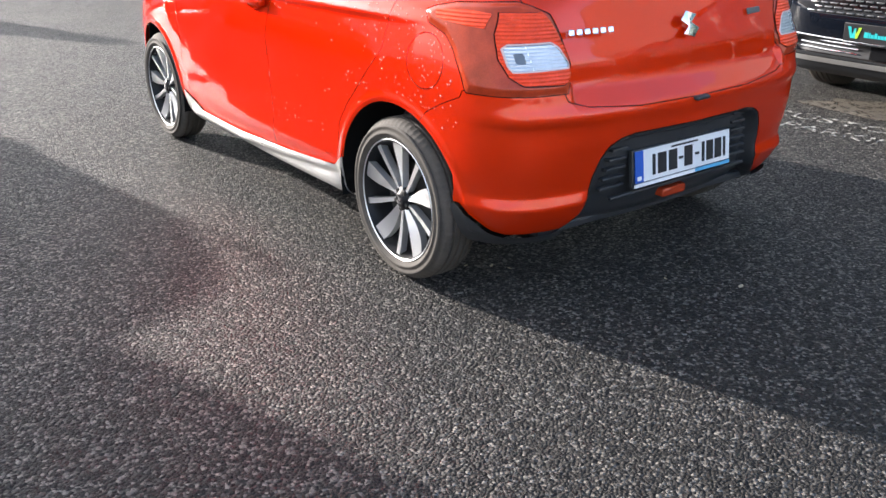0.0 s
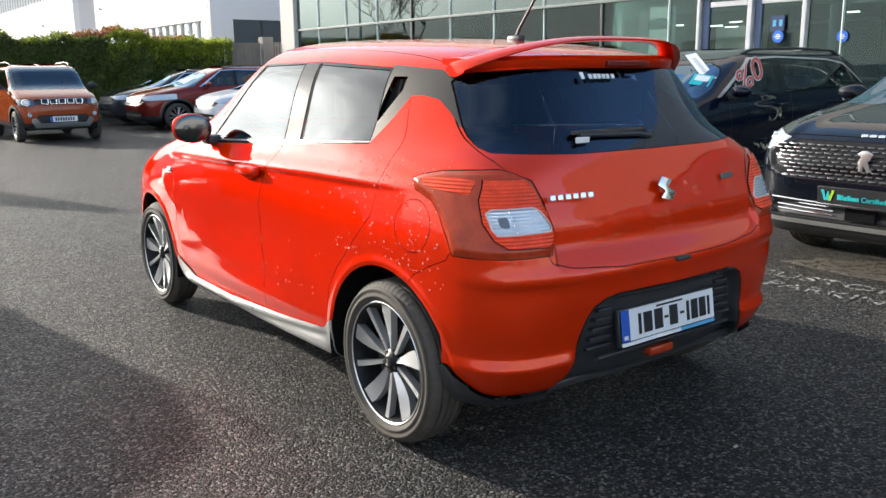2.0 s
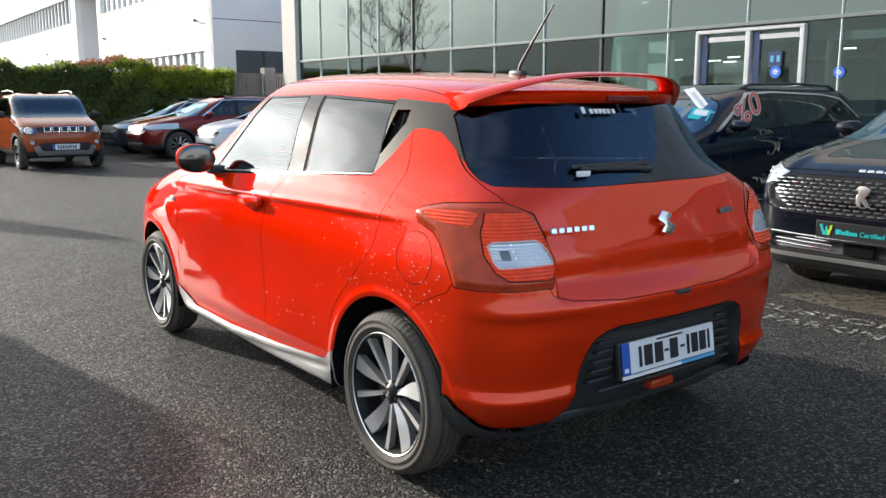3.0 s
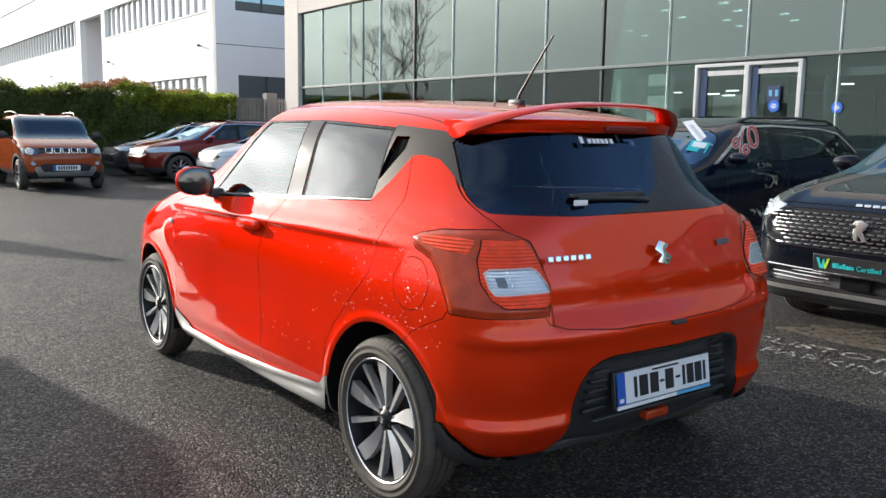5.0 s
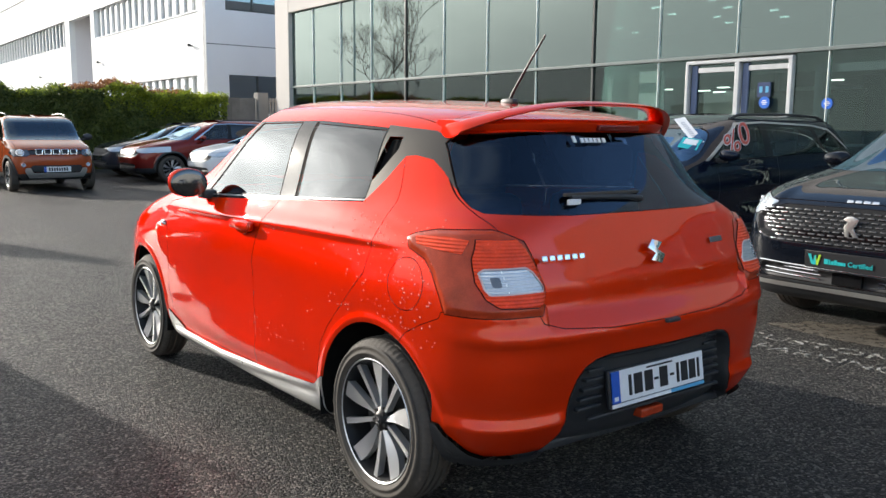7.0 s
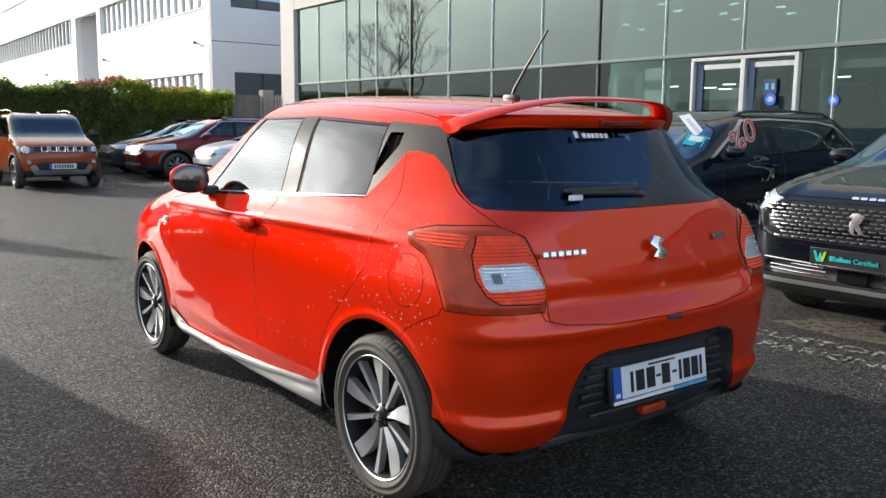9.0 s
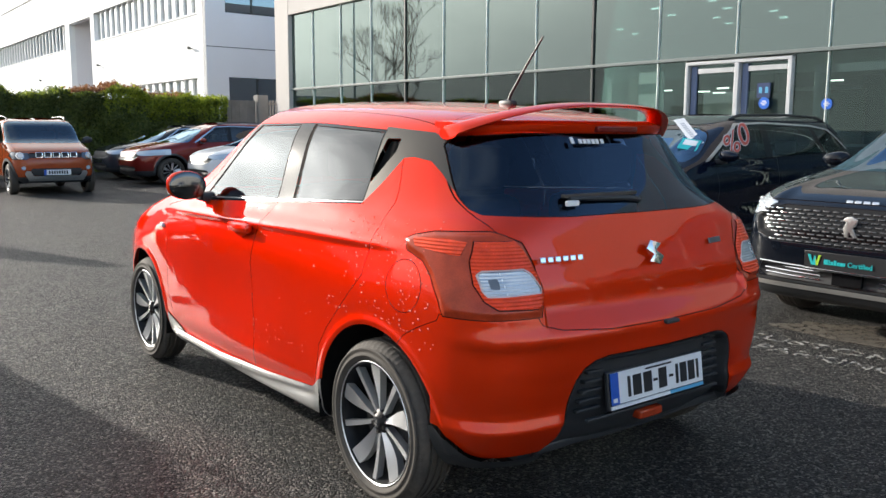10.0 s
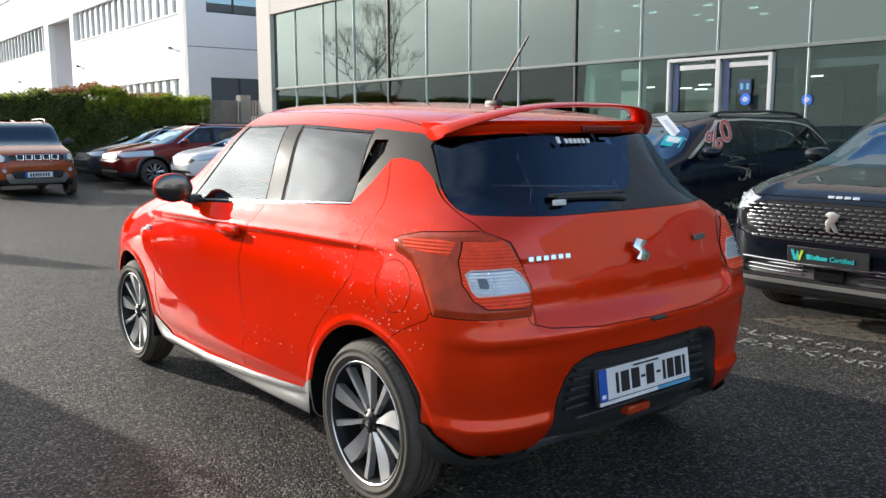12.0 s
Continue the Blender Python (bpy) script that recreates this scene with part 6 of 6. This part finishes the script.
for yy, zz in ((34.1, 4.9), (48.0, 4.95), (62.0, 4.7)):
    camr = tagged(new("security_camera"), "small grey security camera bracketed to the white wall", "camera", "security cameras")
    camr.matrix_basis = pose(WX, yy, zz) @ Matrix.Diagonal((0.75, 0.75, 0.75, 1))
    boxed("bracket", (-0.25, 0, -0.03, 0.03, -0.03, 0.03), DARK_JOINT, camr, 0.01)
    boxed("camera_body", (-0.34, -0.14, -0.07, 0.02, -0.05, 0.04), DARK_JOINT, camr, 0.02, m=pose(0, 0, 0, 0, 15))
    boxed("camera_body", (-0.28, -0.10, 0.06, 0.22, -0.06, 0.02), DARK_JOINT, camr, 0.02, m=pose(0, 0, 0, 10))


# ---- hedge, fence and gate ----
def leaf_material(name, lo, hi):
    """Leaves that let some light through, each its own tone."""
    m, n, l, b = nodes_of(name)
    geo = n.new("ShaderNodeNewGeometry")
    ramp = n.new("ShaderNodeValToRGB")
    ramp.color_ramp.elements[0].color, ramp.color_ramp.elements[1].color = (*lo, 1), (*hi, 1)
    l.new(geo.outputs["Random Per Island"], ramp.inputs["Fac"])
    l.new(ramp.outputs["Color"], b.inputs["Base Color"])
    b.inputs["Roughness"].default_value = 0.5
    tr, mx = n.new("ShaderNodeBsdfTranslucent"), n.new("ShaderNodeMixShader")
    l.new(ramp.outputs["Color"], tr.inputs["Color"])
    mx.inputs["Fac"].default_value = 0.55
    l.new(b.outputs[0], mx.inputs[1])
    l.new(tr.outputs[0], mx.inputs[2])
    l.new(mx.outputs[0], n["Material Output"].inputs["Surface"])
    return m


LEAF_DARK = leaf_material("dark_hedge_leaves", (0.055, 0.080, 0.022), (0.19, 0.23, 0.07))
# Lime for the hedge's sunlit top: the sun is put into the leaf colour.
LEAF_LIME = leaf_material("sunlit_hedge_leaves", (0.18, 0.24, 0.02), (0.42, 0.46, 0.05))
LEAF_RUST = leaf_material("rust_hedge_leaves", (0.14, 0.06, 0.03), (0.34, 0.16, 0.07))


def leaf_cloud(name, centres, size, mat, rng, parent=None):
    """Many small bent leaves at the given places."""
    n = len(centres)
    ax = rng.normal(size=(n, 3))
    ax /= np.linalg.norm(ax, axis=1)[:, None]
    bx = np.cross(ax, rng.normal(size=(n, 3)))
    bx /= np.linalg.norm(bx, axis=1)[:, None]
    s = size * rng.uniform(0.6, 1.4, (n, 1))
    V = np.stack([centres - ax * s, centres + bx * s * 0.45, centres + ax * s, centres - bx * s * 0.45], 1).reshape(-1, 3)
    i = np.arange(n)[:, None] * 4
    T = np.r_[i + (0, 1, 2), i + (0, 2, 3)]
    ob = new(name, mesh_np(name, V, T, mat, smooth=False))
    if parent:
        ob.parent = parent
    return ob


rng = np.random.default_rng(5)


def hedge(x0, x1, y0, y1, h, n):
    root = tagged(new("hedge"), "dense clipped hedge, dark green with rusty leaves and sunlit lime ones on top", "hedge", kind="stuff")

    def top(x):
        return h + 0.12 * np.sin(x * 1.3) + 0.08 * np.sin(x * 3.1 + 1) + 0.05 * np.sin(x * 7.7)
    boxed("hedge_core", (x0 + 0.25, x1 - 0.25, y0 + 0.25, y1 - 0.1, 0, h - 0.16), LEAF_DARK, root)
    x = rng.uniform(x0, x1, n)
    t = top(x)
    face = rng.random(n) < 0.72
    z = np.where(face, rng.uniform(0.05, 1, n) * t, t + rng.normal(0, 0.07, n))
    y = np.where(face, y0 + np.abs(rng.normal(0, 0.10, n)) + 0.10 * np.sin(x * 2.1 + z * 3) + 0.08 * np.sin(x * 5.3 - z * 4), rng.uniform(y0, y1, n))
    C = np.c_[x, y, z]
    lime = (x > 5.6) & (z > t - 0.35 - 0.5 * rng.random(n)) & (rng.random(n) < 0.9)
    rust = (x > 4.6) & (x < 8.3) & (z > t + 0.02) & ~((x > 6.0) & (rng.random(n) < 0.65))
    lime |= (x <= 5.9) & (z > t - 0.1) & (rng.random(n) < 0.35)
    leaf_cloud("dark_leaves", C[~lime & ~rust], 0.055, LEAF_DARK, rng, root)
    leaf_cloud("sunlit_lime_leaves", C[lime & ~rust], 0.055, LEAF_LIME, rng, root)
    leaf_cloud("rust_leaves", C[rust] + (0, 0, 0.06), 0.055, LEAF_RUST, rng, root)


hedge(-7.0, 9.75, 25.6, 27.2, 2.5, 90000)
FENCE = surface("weathered_fence_board", (0.18, 0.16, 0.145), 0.8, vary=0.25, scale=3, grain=40, bump=0.2)
STONE = surface("grey_gate_pillar", (0.22, 0.205, 0.19), 0.85, vary=0.2, scale=3, grain=40, bump=0.3)
fence = tagged(new("fence"), "weathered board fence beside the hedge", "fence")
for i in range(8):
    boxed("fence_board", (9.72 + 0.155 * i, 9.87 + 0.155 * i, 26.0 + 0.01 * (i % 2), 26.03 + 0.01 * (i % 2), 0, 2.42), FENCE, fence, 0.004)
boxed("fence_rail", (9.72, 10.95, 26.04, 26.09, 0.5, 0.6), FENCE, fence)
boxed("fence_rail", (9.72, 10.95, 26.04, 26.09, 1.9, 2.0), FENCE, fence)
pillar = tagged(boxed("gate_pillar", (10.97, 11.37, 25.8, 26.2, 0, 2.62), STONE, None, 0.02), "grey rendered gate pillar between fence and railings", "pillar")
railing = tagged(new("railing"), "grey upright metal railing by the gate pillar", "railing")
for i in range(12):
    boxed("bar", (11.42 + 0.11 * i, 11.47 + 0.11 * i, 26.0, 26.04, 0.05, 2.45), STONE, railing)
boxed("top_rail", (11.40, 12.75, 25.99, 26.05, 2.3, 2.36), STONE, railing)
boxed("foot_rail", (11.40, 12.75, 25.99, 26.05, 0.0, 0.06), STONE, railing)

# ---- faded road paint and a brown patch, part stain, part painted sunlight, before the crossover ----
def worn(m, scale, keep):
    """Wears a thin layer through to the ground in flecks."""
    n, l = m.node_tree.nodes, m.node_tree.links
    tc, no, ramp = n.new("ShaderNodeTexCoord"), n.new("ShaderNodeTexNoise"), n.new("ShaderNodeValToRGB")
    tr, mx = n.new("ShaderNodeBsdfTransparent"), n.new("ShaderNodeMixShader")
    no.inputs["Scale"].default_value, no.inputs["Detail"].default_value, no.inputs["Roughness"].default_value = scale, 8.0, 0.7
    ramp.color_ramp.elements[0].position, ramp.color_ramp.elements[1].position = keep - 0.05, keep + 0.05
    l.new(tc.outputs["Object"], no.inputs["Vector"])
    l.new(no.outputs["Fac"], ramp.inputs["Fac"])
    l.new(ramp.outputs["Color"], mx.inputs["Fac"])
    l.new(n["Principled BSDF"].outputs[0], mx.inputs[1])
    l.new(tr.outputs[0], mx.inputs[2])
    l.new(mx.outputs[0], n["Material Output"].inputs["Surface"])


PAINT_WORN = surface("worn_white_paint", (0.34, 0.325, 0.29), 0.85, vary=0.35, scale=30, grain=200)
# Brown stain that also carries the sunlit strip of ground in its colour.
PATCH = surface("sunlit_brown_patch", (0.10, 0.085, 0.066), 0.9, vary=0.30, scale=5, grain=120, bump=0.5)
worn(PAINT_WORN, 22.0, 0.495)
worn(PATCH, 14.0, 0.56)
lettering = tagged(new("road_lettering"), "two worn rows of white painted lettering on the asphalt", "road marking", kind="structure")


for words, x, y, wide in (("CUSTOMER", 2.545, 0.735, 1.30), ("PARKING", 2.305, 0.46, 0.86)):
    ob = text_mesh("painted_word", words, 0.20, PAINT_WORN, lettering)
    k = wide / ob.dimensions.x
    ob.matrix_basis = pose(x, y, 0.004, 0, 0, -84) @ Matrix.Diagonal((k, 1, 1, 1))
prng = random.Random(3)
bm = bmesh.new()
ring = []
for i in range(40):
    a = 2 * math.pi * i / 40
    r = 1 + 0.12 * math.sin(3 * a + 1) + 0.07 * math.sin(7 * a) + prng.uniform(-0.03, 0.03)
    ring.append((0.30 * r * math.cos(a), 0.85 * r * math.sin(a)))
slab(bm, ring, 0.0, 0.002, "xy")
patch = tagged(part("ground_patch", bm, PATCH), "brown patch in the asphalt, part stain, part sunlight put into colour", "ground patch", kind="structure")
patch.matrix_basis = pose(3.27, -0.10, 0.001, 0, 0, 8)

# ---- beyond the view: added walls, parked cars and bare trees that shade and mirror ----
RENDER = surface("unseen_rendered_wall", (0.60, 0.58, 0.55), 0.85, vary=0.15, scale=1.5, grain=40)
BARK = surface("grey_bark", (0.10, 0.085, 0.07), 0.9, vary=0.3, scale=8, grain=60, bump=0.5)
# Two unseen walls added only to block the sun on the left-hand ground.
tagged(boxed("unseen_shade_wall_west", (-9.0, -4.62, 8.4, 8.65, 0, 3.26), RENDER), "unseen wall added to cast the left foreground shadow", "wall", kind="structure")
w = tagged(boxed("unseen_shade_wall_north_west", (-9, 0, -0.12, 0.12, 0, 2.6), RENDER), "unseen wall added to shade the far ground on the left", "wall", kind="structure")
w.matrix_basis = pose(-2.7, 14.4, 0, 0, 0, -60)
tagged(boxed("low_building", (-13.4, -5.0, 60, 70, 0, 4.2), WHITE_WALL), "plain low flat-roofed building across the yard", "building", kind="structure")
# Added behind the camera as a bounce surface for the shaded tail and ground.
tagged(boxed("unseen_bounce_wall_south", (-34, 40, -26, -25.6, 0, 7.5), RENDER), "unseen pale wall added to bounce sunlight onto the red car's tail", "wall", kind="structure")
# Invented low wall, there to shape what the facade and the flank reflect.
tagged(boxed("unseen_mirror_wall_far_west", (-30, -29.6, -40, 50, 0, 1.6), WHITE_WALL), "unseen low white wall added for its reflection in glass and paint", "wall", kind="structure")
# Out-of-view car set where its roof casts the rounded foreground shadow.
shade_car, _ = suv("suv_car", "dark grey SUV placed out of view to cast the foreground shadow", DARK_PAINT, pose(-3.46, 5.53, 0, 0, 0, 10.5), 150, 4)

for cx, paint, words in ((-3.6, WHITE_PAINT, "white SUV parked nose out behind the aisle"), (-0.7, DARK_PAINT, "dark grey SUV parked nose out behind the aisle"), (2.2, WHITE_PAINT, "white SUV parked nose out behind the aisle"), (5.1, RED_DULL, "maroon SUV parked nose out behind the aisle")):
    suv("suv_car", words, paint, pose(cx, -12.4, 0), 110, 4, group="cars behind the aisle")


def bare_tree(name, x, y, h, seed):
    """A leafless winter tree: a tapered trunk that forks into ever finer limbs."""
    r = random.Random(seed)
    root = tagged(new(name), "tall leafless winter tree with fine twigs", "tree", "bare trees")
    root.matrix_basis = pose(x, y, 0)
    trunk, limbs = bmesh.new(), bmesh.new()

    def grow(bm, p, d, length, rad, depth):
        pts = [p]
        for _ in range(3):
            d = (d + Vector((r.uniform(-1, 1), r.uniform(-1, 1), r.uniform(-0.3, 0.6))) * 0.16).normalized()
            pts.append(pts[-1] + d * length / 3)
        tube(bm, pts, rad, 6 if depth > 3 else 3, rad * 0.62)
        if depth == 0:
            return
        for _ in range(3 if depth > 1 else 4):
            side = Vector((r.uniform(-1, 1), r.uniform(-1, 1), r.uniform(-0.1, 0.7)))
            grow(limbs, pts[r.choice((2, 3, 3))], (d * 0.75 + side * 0.75).normalized(), length * r.uniform(0.62, 0.80), rad * 0.64, depth - 1)
    grow(trunk, Vector((0, 0, 0)), Vector((0, 0, 1)), h * 0.30, h * 0.0075, 6)
    part("trunk", trunk, BARK, root, smooth=True)
    part("limbs", limbs, BARK, root, smooth=True)


bare_tree("tree", -20.0, 62.0, 16.5, 1)
bare_tree("tree", -33.0, 84.0, 17.0, 2)
pole = tagged(new("lamp_post"), "tall thin grey lamp post", "lamp post")
pole.matrix_basis = pose(-1.6, 41.0, 0)
bm = bmesh.new()
tube(bm, [(0, 0, 0), (0, 0, 4), (0, 0, 9)], 0.09, 10, 0.05)
part("post", bm, MULLION, pole, smooth=True)
boxed("lamp_head", (-0.5, 0.1, -0.12, 0.12, 8.95, 9.08), MULLION, pole, 0.03)

LEAF_AND_GLINT = surface("pale_leaf_and_glint", (0.45, 0.38, 0.26), 0.7)
# The first is a leaf; the last three stand in for sunlight by the tyre.
for lx, ly, a, sz in ((0.12, -0.83, 20, 0.022), (-0.05, -0.62, 70, 0.012), (0.25, -1.35, 130, 0.012), (-0.50, -0.14, 40, 0.016), (-0.46, -0.20, 95, 0.012), (-0.58, -0.08, 10, 0.011)):
    bm = bmesh.new()
    slab(bm, [(-sz, 0), (-0.3 * sz, 0.35 * sz), (0.5 * sz, 0.3 * sz), (sz, 0), (0.4 * sz, -0.34 * sz), (-0.4 * sz, -0.3 * sz)], 0, 0.002, "xy")
    lf = tagged(part("leaf_and_glint", bm, LEAF_AND_GLINT), "small pale leaf shape on the asphalt, also standing in for sun glints", "leaf", "fallen leaves")
    lf.matrix_basis = pose(lx, ly, 0.001, 0, 4, a)
